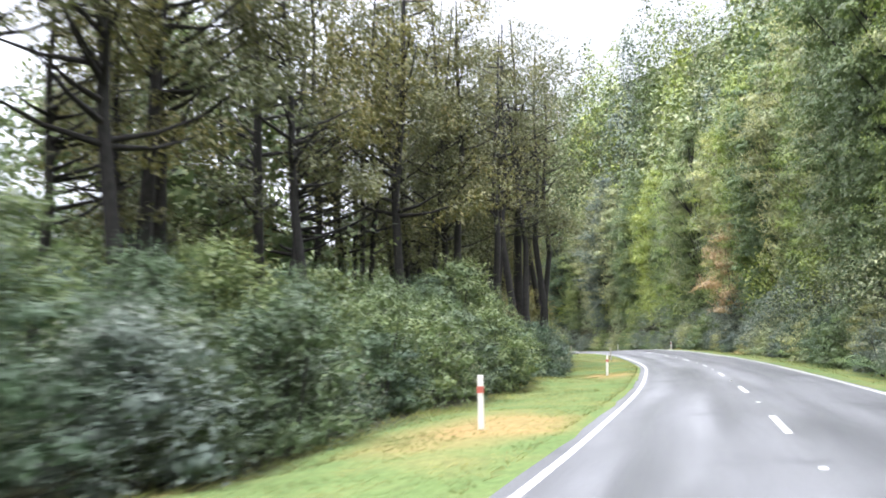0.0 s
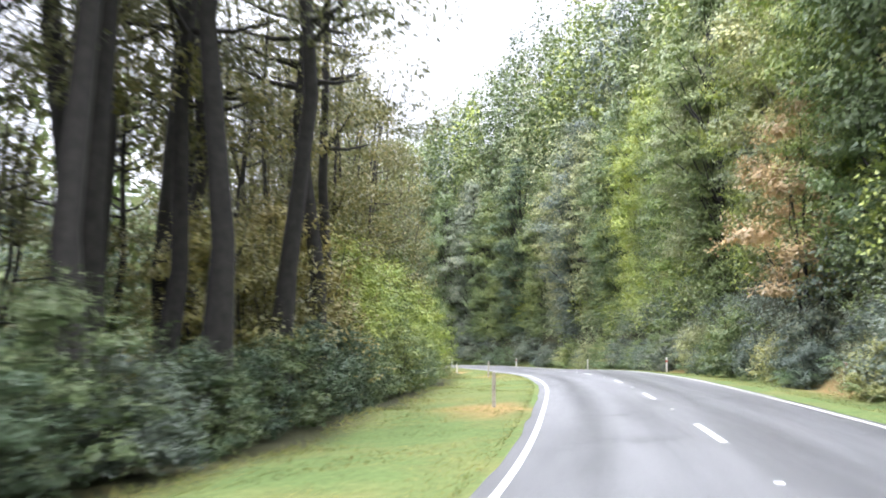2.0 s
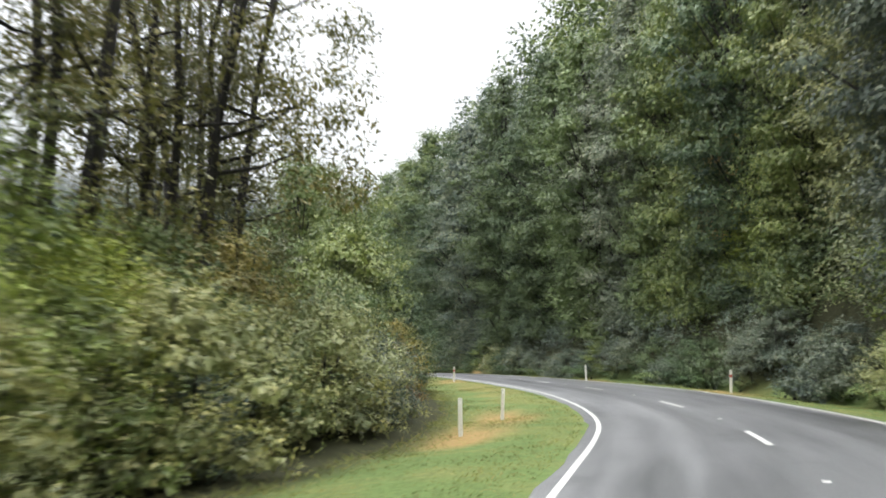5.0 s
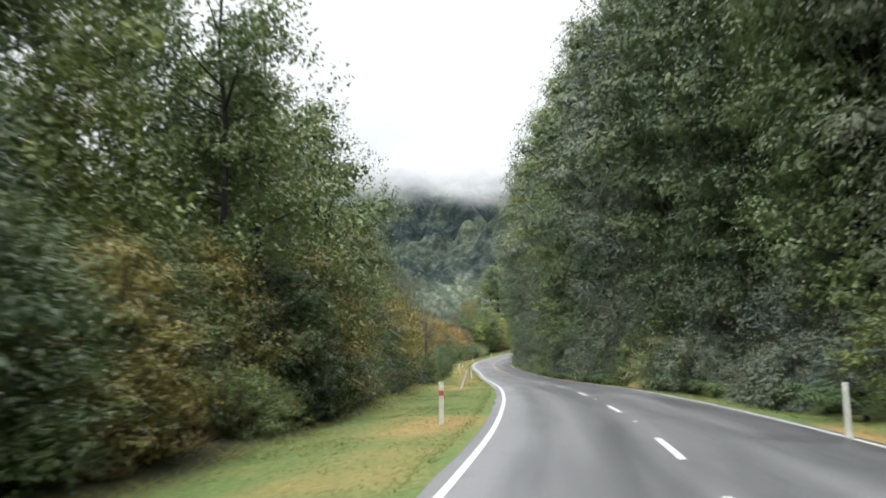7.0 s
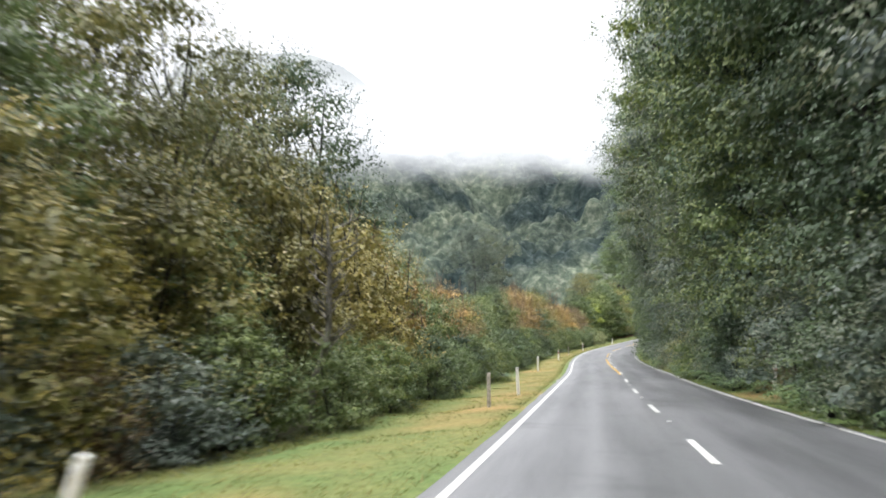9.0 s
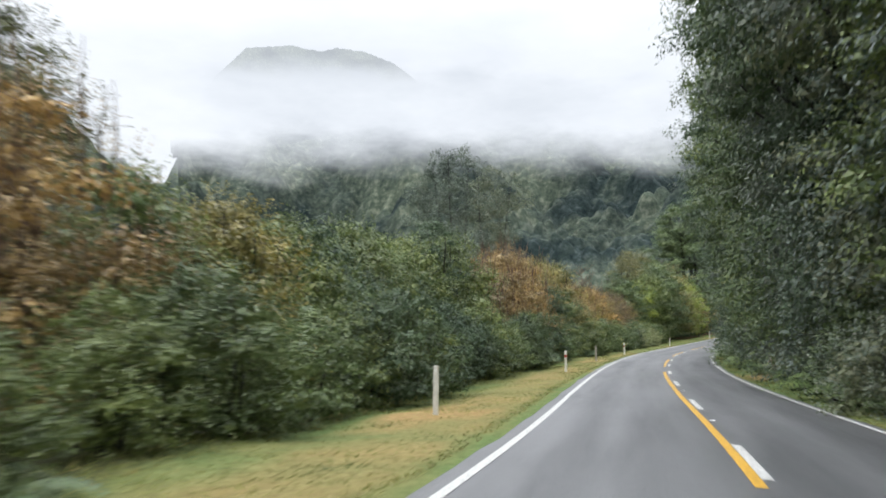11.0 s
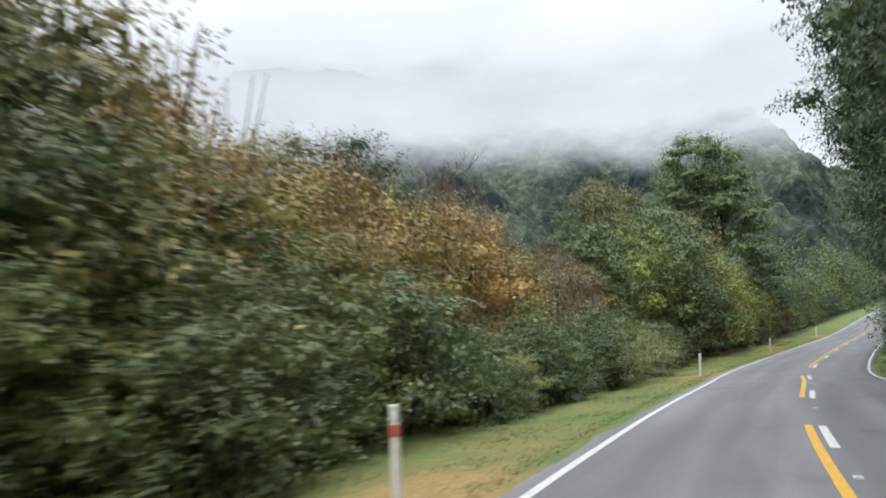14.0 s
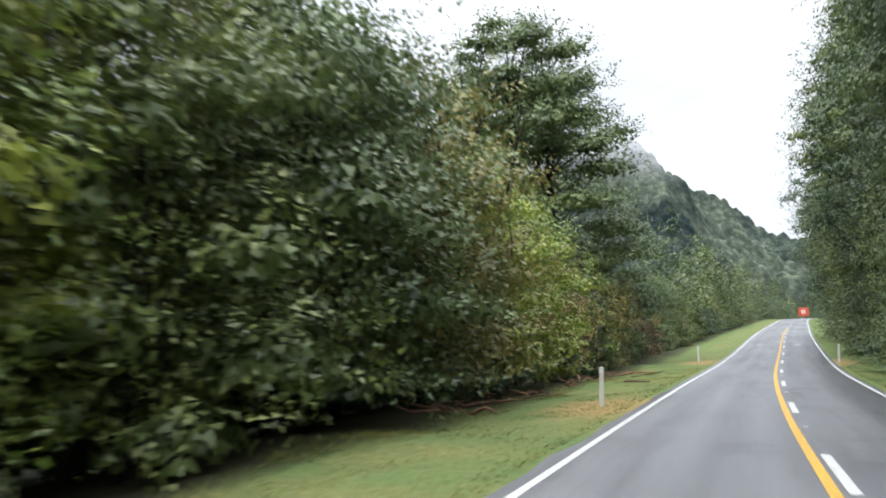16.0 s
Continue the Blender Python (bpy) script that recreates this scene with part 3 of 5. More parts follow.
def build_posts():
    protos = {}
    for kind in ("marker", "plain", "timber"):
        name = "fence_post" if kind == "timber" else "marker_post"
        r = root(name, 0, 0, 0)
        if kind == "timber":
            part("shaft", box_bm(0.105, 0.09, -0.3, 1.0, 0.94, 0.012), TIMBER, r)
            tagged(r, "weathered grey timber post on the grass verge", "post", "timber roadside posts")
        else:
            part("shaft", box_bm(0.115, 0.04, -0.3, 0.98, 0.93, 0.01), POST_WHITE, r)
            if kind == "marker":
                part("red_band", box_bm(0.123, 0.048, 0.66, 0.78, 0.99, 0.003), POST_RED, r, "faded red band")
            part("reflector", box_bm(0.06, 0.05, 0.83, 0.91, 1.0, 0.004), REFLECTOR, r, "small white reflector")
            tagged(r, "white plastic marker post" + (" with a faded red band" if kind == "marker" else " with a small reflector") + " on the verge", "marker post", "road marker posts")
        protos[kind] = r
    for (x, y, kind, lean, ahead), (s, d) in zip(POSTS, POST_SD):
        px, py, pz = place(s, d)
        t = at_s(TAN, s)
        turn = math.degrees(math.atan2(-t[0], t[1]))
        copy_thing(protos[kind], pose(px, py, pz, -ahead, lean, turn))
    for r in protos.values():
        for o in list(r.children_recursive):
            bpy.data.objects.remove(o)
        bpy.data.objects.remove(r)


build_ground()
build_road()
build_posts()


# ---- plants ----
rng = np.random.default_rng(11)


def leaf_cloud(centres, radii, counts, size, droop=0.0, flat=1.0, slim=0.5, r=None, simple=False):
    """Single bent leaves strewn through clumps: each a kite of two faces that share a midrib."""
    r = r or rng
    cen = np.repeat(centres, counts, axis=0)
    rad = np.repeat(radii, counts)
    n = len(cen)
    way = r.normal(size=(n, 3))
    way /= np.linalg.norm(way, axis=1)[:, None]
    way[:, 2] = way[:, 2] * flat + 0.15
    pos = cen + way * (rad * r.uniform(0.35, 1.0, n) ** 0.6)[:, None]
    axis = way * 0.8 + r.normal(size=(n, 3)) * 0.75
    axis[:, 2] -= droop
    axis /= np.linalg.norm(axis, axis=1)[:, None]
    up = way * 0.9 + r.normal(size=(n, 3)) * 0.45 + (0, 0, 0.75)
    across = np.cross(axis, up)
    across /= np.linalg.norm(across, axis=1)[:, None] + 1e-9
    nrm = np.cross(across, axis)
    ln = (size * r.uniform(0.6, 1.35, n))[:, None]
    a, tip = pos, pos + axis * ln - nrm * ln * 0.12
    mid = pos + axis * ln * 0.45
    left, right_ = mid + across * ln * slim * 0.5 + nrm * ln * 0.1, mid - across * ln * slim * 0.5 + nrm * ln * 0.1
    if simple:
        verts = np.stack([left - axis * ln * 0.3, tip, right_ - axis * ln * 0.3], 1).reshape(-1, 3)
        return verts, np.arange(3 * n).reshape(-1, 3)
    verts = np.stack([a, left, tip, right_], 1).reshape(-1, 3)
    base = np.arange(n)[:, None] * 4
    faces = np.concatenate([base + [0, 2, 1], base + [0, 3, 2]])
    return verts, faces


def tube(points, radii, sides=6):
    """Verts and faces of a tapered limb along points."""
    verts, faces = [], []
    pts = [Vector(p) for p in points]
    for i, p in enumerate(pts):
        t = (pts[min(i + 1, len(pts) - 1)] - pts[max(i - 1, 0)]).normalized()
        a = t.orthogonal().normalized()
        b = t.cross(a)
        for k in range(sides):
            g = 2 * math.pi * k / sides
            verts.append(p + (a * math.cos(g) + b * math.sin(g)) * radii[i])
    for i in range(len(pts) - 1):
        for k in range(sides):
            k2 = (k + 1) % sides
            faces.append((i * sides + k, i * sides + k2, (i + 1) * sides + k2, (i + 1) * sides + k))
    return verts, faces


def limbs(paths, sides=6):
    verts, faces = [], []
    for pts, rad in paths:
        v, f = tube(pts, rad, sides)
        base = len(verts)
        verts += v
        faces += [tuple(i + base for i in q) for q in f]
    return verts, faces


def plant(name, height, width, leaf, size, clumps, per, bark=None, bare=0.15, shape="round", stems=1, droop=0.1, seed=0, limbs_n=9, simple=False, girth=1.0, label="", category="tree", group=""):
    """A tree or shrub at the origin: tapered stems with limbs, and a crown of leaf clumps with gaps."""
    r = np.random.default_rng(seed)
    thing = root(name, 0, 0, 0)
    paths, tips = [], []
    for k in range(stems):
        g = 2 * math.pi * k / stems + r.uniform(0, 1)
        foot = np.array([math.cos(g), math.sin(g), 0]) * (0.0 if stems == 1 else width * 0.06)
        spread = np.array([math.cos(g), math.sin(g), 0]) * width * (0.02 if stems == 1 else 0.2)
        pts, rad = [], []
        thick = max(0.03, height * girth * (0.0115 if stems == 1 else 0.008))
        for i in range(6):
            u = i / 5
            pts.append(foot + spread * u**1.3 + np.array([r.normal() * width * 0.018, r.normal() * width * 0.018, -0.4 + (height * 0.93 + 0.4) * u]))
            rad.append(thick * (1 - 0.86 * u) * (1.5 if i == 0 else 1))
        paths.append((pts, rad))
        for j in range(max(2, limbs_n // stems)):
            u = r.uniform(max(bare, 0.12), 0.92)
            p = np.array([np.interp(u * 5, range(6), [q[c] for q in pts]) for c in range(3)])
            a = r.uniform(0, 2 * math.pi)
            out = width * 0.46 * (1 - 0.55 * u) * r.uniform(0.6, 1.0)
            e = p + np.array([math.cos(a) * out, math.sin(a) * out, out * r.uniform(0.1, 0.7)])
            m = (p + e) / 2 + np.array([0, 0, -out * 0.06])
            w0 = thick * (1 - 0.8 * u) * 0.55
            paths.append(([p, m, e], [w0, w0 * 0.6, w0 * 0.2]))
            tips.append(e)
    v, f = limbs(paths)
    link("trunk", v, f, bark or BARK, thing, smooth=True)
    # boughs first, each with its own tuft of clumps, so that hollows stay between them
    cen, radii = [], []
    boughs = max(6, clumps // 8)
    for i in range(boughs):
        if i < len(tips) and r.uniform() < 0.6:
            hub = tips[i]
            a = math.atan2(hub[1], hub[0])
        else:
            u = bare + (1 - bare) * ((i + r.uniform()) / boughs)
            k = (u - bare) / (1 - bare)
            if shape == "cone":
                lim = (1 - u) ** 0.75 * 0.5 + 0.04
            elif shape == "column":
                lim = 0.5 * min(1.0, (1.02 - u) * 3.5, 0.6 + 1.5 * u)
            elif shape == "umbrella":
                lim = 0.5 * math.sqrt(max(0.02, 1 - (k - 0.35) ** 2 / 0.45))
            else:
                lim = 0.5 * math.sqrt(max(0.03, 1 - (2 * k - 0.85) ** 2 / 1.35))
            a = i * 2.4 + r.uniform(-0.5, 0.5)
            q = lim * width * r.uniform(0.55, 0.92)
            hub = np.array([math.cos(a) * q, math.sin(a) * q, u * height * 0.96])
        out = np.array([math.cos(a), math.sin(a), 0.0])
        spread = width * r.uniform(0.07, 0.13)
        for j in range(clumps // boughs):
            w = j / max(1, clumps // boughs - 1)
            c = hub + out * spread * (1.5 * w - 0.7) + r.normal(size=3) * spread * np.array([0.75, 0.75, 0.5]) - np.array([0, 0, spread * 0.5 * w])
            far_out, most = math.hypot(c[0], c[1]), width * 0.5
            if far_out > most:
                c[:2] *= most / far_out
            cen.append(c)
            radii.append(width * r.uniform(0.04, 0.095))
    for j in range(clumps // 6):
        u = r.uniform(bare, 0.85)
        a = r.uniform(0, 6.28)
        q = width * 0.22 * math.sqrt(r.uniform())
        cen.append(np.array([math.cos(a) * q, math.sin(a) * q, u * height]))
        radii.append(width * 0.12)
    clumps = len(cen)
    lv, lf = leaf_cloud(np.array(cen), np.array(radii), np.maximum(3, (per * r.uniform(0.55, 1.4, clumps)).astype(int)), size, droop, 0.75, 0.5, r, simple)
    low = lv[:, 2] < 0.02
    lv[low, 2] = 0.02
    link("crown", lv, lf, LEAF[leaf], thing)
    return tagged(thing, label, category, group)


def mounded(name, height, width, leaf, size, mounds, leaves, bark=None, bare=0.0, shape="round", stems=3, fat=(0.17, 0.27), droop=0.2, seed=0, toward=False, slim=0.5, twigs=0, girth=1.0, label="", category="tree", group=""):
    """A dense tree or shrub: leafy mounds round its stems, each a lumpy shell of small sprays over larger inner leaves."""
    r = np.random.default_rng(seed)
    thing = root(name, 0, 0, 0)
    cen, rad = [], []
    for i in range(mounds):
        u = (i + r.uniform(0.2, 0.8)) / mounds
        if shape == "cone":
            lim = 0.5 * (1 - u) ** 0.8 + 0.03
        elif shape == "column":
            lim = 0.5 * min(1.0, (1.03 - u) * 3.0, 0.52 + 1.25 * u)
        elif shape == "umbrella":
            lim = 0.5 * math.sqrt(max(0.02, 1 - (u - 0.35) ** 2 / 0.45))
        else:
            lim = 0.5 * math.sqrt(max(0.05, 1 - (1.7 * u - 0.62) ** 2 / 1.2))
        q = width * r.uniform(*fat) * (0.8 if u > 0.85 else 1.0)
        a = -math.pi / 2 + (((i * 0.618) % 1.0) * 2 - 1) * 1.75 + r.uniform(-0.2, 0.2) if toward else i * 2.4 + r.uniform(-0.4, 0.4)
        out = max(0.0, lim * width - q * 0.75) * (r.uniform(0.35, 1.1) if toward else r.uniform(0.7, 1.05))
        z = bare * height + u * (height * (1 - bare) - q * 0.9)
        cen.append((math.cos(a) * out, math.sin(a) * out, max(z, q * 0.35)))
        rad.append(q)
    for i in range(max(2, mounds // 6)):
        # fuller mounds about the stems
        u, a = r.uniform(0.1, 0.75), r.uniform(0, 6.283)
        q = width * r.uniform(0.2, 0.28)
        cen.append((math.cos(a) * width * 0.08, math.sin(a) * width * 0.08 + (width * 0.06 if toward else 0), max(q * 0.6, bare * height + u * height * (1 - bare))))
        rad.append(q)
    mounds = len(cen)
    cen, rad = np.array(cen), np.array(rad)
    # stems, with a limb to every mound
    paths = []
    thick = max(0.03, height * girth * (0.0115 if stems == 1 else 0.008))
    for k in range(stems):
        g = 2 * math.pi * k / stems + r.uniform(0, 1)
        way = np.array([math.cos(g), math.sin(g), 0]) * width * (0.03 if stems == 1 else 0.16)
        pts = [way * (0.3 + 0.7 * u) + np.array([r.normal() * width * 0.015, r.normal() * width * 0.015, -0.4 + (height * 0.86 + 0.4) * u]) for u in (0, 0.25, 0.5, 0.75, 1)]
        paths.append((pts, [thick * 1.4, thick, thick * 0.75, thick * 0.5, thick * 0.15]))
    for c, q in zip(cen, rad):
        k = int(r.integers(stems))
        up = max(0.1, min(0.9, (c[2] - q * 0.9) / height))
        p = np.array([np.interp(up * 4, range(5), [v[i] for v in paths[k][0]]) for i in range(3)])
        w = thick * 0.4
        paths.append(([p, (p + c) / 2 + r.normal(size=3) * q * 0.12, c + np.array([0, 0, q * 0.3])], [w, w * 0.65, w * 0.2]))
    for k in range(twigs):
        i = int(r.integers(len(cen)))
        g = r.uniform(0, 6.283)
        p = cen[i] + np.array([math.cos(g), math.sin(g), 0]) * rad[i] * 0.6 * r.uniform()
        e = p + np.array([r.normal() * 0.14, r.normal() * 0.14, 1.0]) * rad[i] * r.uniform(1.0, 1.5)
        paths.append(([p, (p + e) / 2 + r.normal(size=3) * 0.05, e], [0.022, 0.014, 0.006]))
    v, f = limbs(paths, 5)
    link("trunk", v, f, bark or BARK, thing, smooth=True)
    # shells of sprays: six leaves to a spray
    fine = np.interp(cen[:, 2], [2, 7, 15], [0.68, 0.8, 1.2]) if toward else np.ones(mounds)
    share = (rad / fine) ** 2
    share /= share.sum()
    sprays = np.maximum(4, (leaves * share / 6).astype(int))
    c, q = np.repeat(cen, sprays, axis=0), np.repeat(rad, sprays)
    n = len(c)
    span = size * np.repeat(fine, sprays)
    way = r.normal(size=(n, 3))
    way[:, 2] = np.where(way[:, 2] < -0.3, -way[:, 2], way[:, 2])
    way /= np.linalg.norm(way, axis=1)[:, None]
    flat = c * (1, 1, 0)
    way += 0.55 * flat / (np.linalg.norm(flat, axis=1)[:, None] + 0.3 * width) + (0, 0, 0.1)
    way /= np.linalg.norm(way, axis=1)[:, None]
    phase = np.repeat(r.uniform(0, 6.28, (mounds, 3)), sprays, axis=0)
    lump = 0.11 * (np.sin(5 * way[:, 0] + phase[:, 0]) + np.sin(6 * way[:, 1] + phase[:, 1]) + np.sin(7 * way[:, 2] + phase[:, 2]))
    foot = c + way * (q * (0.86 + lump + 0.1 * r.normal(size=n).clip(-2.0, 2.0)))[:, None] * (1, 1, 0.66)
    grow = way * 0.75 + r.normal(size=(n, 3)) * 0.5 + (0, 0, 0.25 - droop)
    grow /= np.linalg.norm(grow, axis=1)[:, None]
    side = np.cross(grow, way + r.normal(size=(n, 3)) * 0.2)
    side /= np.linalg.norm(side, axis=1)[:, None] + 1e-9
    tris = []
    for k in range(6):
        ln = (span * r.uniform(0.7, 1.25, n))[:, None]
        a = foot + grow * (span * 3.0 * k / 5)[:, None] - np.array([0, 0, 1.0]) * (droop * span * (k / 5) ** 2)[:, None]
        axis = grow * 0.55 + side * (0.8 if k % 2 else -0.8) * (1.0 if k < 5 else 0.1) + r.normal(size=(n, 3)) * 0.25 - (0, 0, droop * 0.8)
        axis /= np.linalg.norm(axis, axis=1)[:, None]
        nrm = way + (0, 0, 0.6) + r.normal(size=(n, 3)) * 0.3
        across = np.cross(axis, nrm)
        across /= np.linalg.norm(across, axis=1)[:, None] + 1e-9
        base = a + axis * ln * 0.28
        tris.append(np.stack([base + across * ln * slim * 0.55, a + axis * ln * 1.1, base - across * ln * slim * 0.55], 1))
    lv = np.concatenate(tris)
    # inner leaves fill the mounds
    many = np.maximum(12, (leaves * 0.6 * share).astype(int))
    c, q = np.repeat(cen, many, axis=0), np.repeat(rad, many)
    n = len(c)
    way = r.normal(size=(n, 3))
    way /= np.linalg.norm(way, axis=1)[:, None]
    way[:, 2] = np.where(way[:, 2] < -0.2, -way[:, 2], way[:, 2])
    mid = c + way * (q * r.uniform(0.3, 0.78, n))[:, None] * (1, 1, 0.62)
    way += r.normal(size=(n, 3)) * 0.35
    one = np.cross(way, r.normal(size=(n, 3)))
    one /= np.linalg.norm(one, axis=1)[:, None] + 1e-9
    two = np.cross(way, one)
    two /= np.linalg.norm(two, axis=1)[:, None] + 1e-9
    w = (size * np.repeat(fine, many) * r.uniform(0.7, 1.15, n))[:, None]
    iv = np.stack([mid + one * w, mid - one * w * 0.4 + two * w * 0.6, mid - one * w * 0.4 - two * w * 0.6], 1)
    for part_name, t in (("crown", lv), ("inner_leaves", iv)):
        if toward:
            t = t[t[:, 0, 1] < width * 0.16]
        t = t.reshape(-1, 3)
        t[:, 2] = np.maximum(t[:, 2], 0.02)
        link(part_name, t, np.arange(len(t)).reshape(-1, 3), LEAF[leaf], thing)
    return tagged(thing, label, category, group)


def fern(seed, spread=1.5, stem=0.0):
    """A crown of arching fronds with paired leaflets."""
    r = np.random.default_rng(seed)
    thing = root("tree_fern" if stem else "fern", 0, 0, 0)
    verts, faces = [], []
    for k in range(15):
        g = 2 * math.pi * k / 15 + r.uniform(-0.2, 0.2)
        ln, up = spread * r.uniform(0.7, 1.1), spread * r.uniform(0.5, 0.95)
        way, side = np.array([math.cos(g), math.sin(g), 0]), np.array([-math.sin(g), math.cos(g), 0])
        for j in range(1, 15):
            u = j / 14
            p = way * ln * u + np.array([0, 0, up * (1.9 * u - 1.75 * u * u) + 0.05 + stem])
            wide = ln * 0.2 * math.sin(math.pi * min(1, 0.12 + u * 0.93)) + 0.01
            for sg in (-1, 1):
                q = p + side * sg * wide + way * wide * 0.45 - np.array([0, 0, wide * 0.35])
                b = len(verts)
                verts += [p, p + way * ln * 0.055, q]
                faces.append((b, b + 1, b + 2))
    link("fronds", np.array(verts), faces, LEAF["fern"], thing)
    v, f = limbs([([(0, 0, -0.3), (0.02, 0, stem * 0.5), (0, 0, 0.12 + stem)], [0.09 + 0.03 * stem, 0.08 + 0.02 * stem, 0.06])])
    link("stump", v, f, BARK, thing)
    if stem:
        return tagged(thing, "grey-green tree fern with spreading fronds beside the road", "tree fern")
    return tagged(thing, "arching green fern beside the road verge", "fern", "ferns along the road")


def bare_tree(seed, height, label, bark=None):
    r = np.random.default_rng(seed)
    thing = root("dead_tree", 0, 0, 0)
    trunk = [np.array([r.normal() * 0.1, r.normal() * 0.1, height * u]) for u in (-0.05, 0.2, 0.4, 0.6, 0.8, 1.0)]
    paths = [(trunk, [0.12, 0.1, 0.085, 0.065, 0.045, 0.015])]
    for k in range(34):
        p = np.array(trunk[2]) * 0 + np.array([0, 0, height * r.uniform(0.35, 0.95)])
        a, ln = r.uniform(0, 2 * math.pi), height * r.uniform(0.07, 0.19)
        m = p + np.array([math.cos(a), math.sin(a), 0.5]) * ln * 0.5
        e = m + np.array([math.cos(a + 0.5), math.sin(a + 0.5), 1.1]) * ln * 0.5
        paths.append(([p, m, e], [0.026, 0.018, 0.005]))
        for q in range(3):
            w = m + (e - m) * r.uniform(0.1, 0.9)
            paths.append(([w, w + r.normal(size=3) * ln * 0.18 + np.array([0, 0, ln * 0.22])], [0.009, 0.003]))
        paths.append(([m, m + np.array([math.cos(a - 0.8), math.sin(a - 0.8), 0.7]) * ln * 0.4], [0.022, 0.006]))
    v, f = limbs(paths, 5)
    link("trunk", v, f, bark or DEAD_WOOD, thing, smooth=True)
    return tagged(thing, label, "dead tree")


KINDS = {}
GONE = []


def kind(key, make, *args, **kw):
    KINDS[key] = []
    for i in range(kw.pop("variants", 2)):
        p = make(*args, seed=hash_of(key) + i, **kw)
        KINDS[key].append(p)
        GONE.append(p)


def hash_of(key):
    return sum(ord(c) * (i + 3) for i, c in enumerate(key)) % 9973


def put(key, s, d, scale=1.0, squash=1.0, sink=0.0, pick=None, turn=None):
    """Sets a copy of a kind of plant on the ground beside the road."""
    x, y, z = place(s, d)
    some = KINDS[key]
    proto = some[int(rng.integers(len(some))) if pick is None else pick]
    g = rng.uniform(0, 360) if turn is None else turn
    ob = copy_thing(proto, pose(x, y, z - sink, rng.normal() * 2, rng.normal() * 2, g))
    ob.scale = (scale * rng.uniform(0.92, 1.08), scale * rng.uniform(0.92, 1.08), scale * squash)
    return ob


BUSHES, WOOD, BANK = "bushes along the verge", "trees beyond the verge", "trees on the bank"
kind("bush_dark", mounded, "bush", 3.0, 3.4, "dark", 0.088, 15, 4200, stems=3, label="dense dark green roadside bush with glossy leaves", category="bush", group=BUSHES)
kind("bush_grey", mounded, "bush", 2.6, 3.2, "grey", 0.088, 15, 4200, stems=3, label="grey-green leafy bush beside the road", category="bush", group=BUSHES)
kind("bush_pale", mounded, "bush", 3.0, 3.4, "pale", 0.088, 15, 4200, stems=3, label="pale green bush at the foot of the bank", category="bush", group=BUSHES)
kind("bush_mid", mounded, "bush", 3.2, 3.4, "mid", 0.088, 15, 4200, stems=3, label="mid-green leafy bush beside the road", category="bush", group=BUSHES)
kind("bush_scrub", mounded, "bush", 2.6, 3.0, "russet", 0.08, 9, 1800, stems=6, bark=DEAD_WOOD, twigs=90, droop=0.0, label="thin brownish scrub bush with upright twigs", category="bush", group=BUSHES)
kind("shrub_dark", mounded, "shrub", 6.5, 5.4, "dark", 0.115, 25, 11400, label="tall dark green shrub behind the verge", category="shrub", group=BUSHES)
kind("shrub_mid", mounded, "shrub", 6.5, 5.4, "mid", 0.115, 25, 11400, label="tall mid-green shrub behind the verge", category="shrub", group=BUSHES)
kind("shrub_bright", mounded, "shrub", 6.5, 5.6, "bright", 0.12, 25, 11400, label="bright yellow-green shrub beside the road", category="shrub", group=BUSHES)
kind("shrub_olive", mounded, "shrub", 6.5, 5.8, "olive", 0.11, 25, 11400, twigs=40, label="olive and yellow shrub turning in autumn", category="shrub", group=BUSHES)
kind("shrub_amber", mounded, "shrub", 7.0, 6.6, "amber", 0.1, 26, 12000, stems=7, bark=DEAD_WOOD, slim=0.36, droop=0.0, twigs=170, bare=0.06, label="amber brown autumn shrub with many stems", category="shrub", group=BUSHES)
kind("shrub_russet", mounded, "shrub", 7.0, 6.2, "russet", 0.1, 16, 6600, stems=7, bark=DEAD_WOOD, slim=0.36, droop=0.0, twigs=200, bare=0.1, label="russet brown shrub thinning to bare twigs", category="shrub", group=BUSHES)
kind("wall_dark", mounded, "tree", 21.0, 8.5, "dark", 0.155, 50, 27000, shape="column", stems=1, fat=(0.1, 0.27), droop=0.45, toward=True, label="dark forest tree leafy down to the bank", category="tree", group=BANK)
kind("wall_grey", mounded, "tree", 21.0, 8.5, "grey", 0.155, 44, 27000, shape="column", stems=1, fat=(0.12, 0.3), droop=0.55, toward=True, label="grey-green forest tree leafy to the ground", category="tree", group=BANK)
kind("wall_mid", mounded, "tree", 21.0, 8.0, "mid", 0.155, 50, 27000, shape="column", stems=1, fat=(0.1, 0.27), droop=0.4, toward=True, label="tall mid-green tree leafy down to the bank", category="tree", group=BANK)
kind("wall_pale", mounded, "tree", 19.0, 7.5, "pale", 0.155, 48, 26000, shape="column", stems=1, fat=(0.1, 0.27), droop=0.4, toward=True, bark=PALE_BARK, label="pale yellow-green tree with the open bank's light in its leaf colour", category="tree", group=BANK)
kind("wall_bright", mounded, "tree", 19.0, 7.5, "bright", 0.155, 48, 26000, shape="column", stems=1, fat=(0.1, 0.27), droop=0.4, toward=True, label="tall yellow-green tree on the bank", category="tree", group=BANK)
kind("tree_dark", mounded, "tree", 12.0, 7.0, "dark", 0.15, 32, 13000, bare=0.06, stems=2, label="dense dark green forest tree", category="tree", group=WOOD)
kind("tree_mid", mounded, "tree", 13.0, 6.8, "mid", 0.15, 36, 13000, bare=0.05, shape="column", stems=1, label="tall mid-green forest tree with full crown", category="tree", group=WOOD)
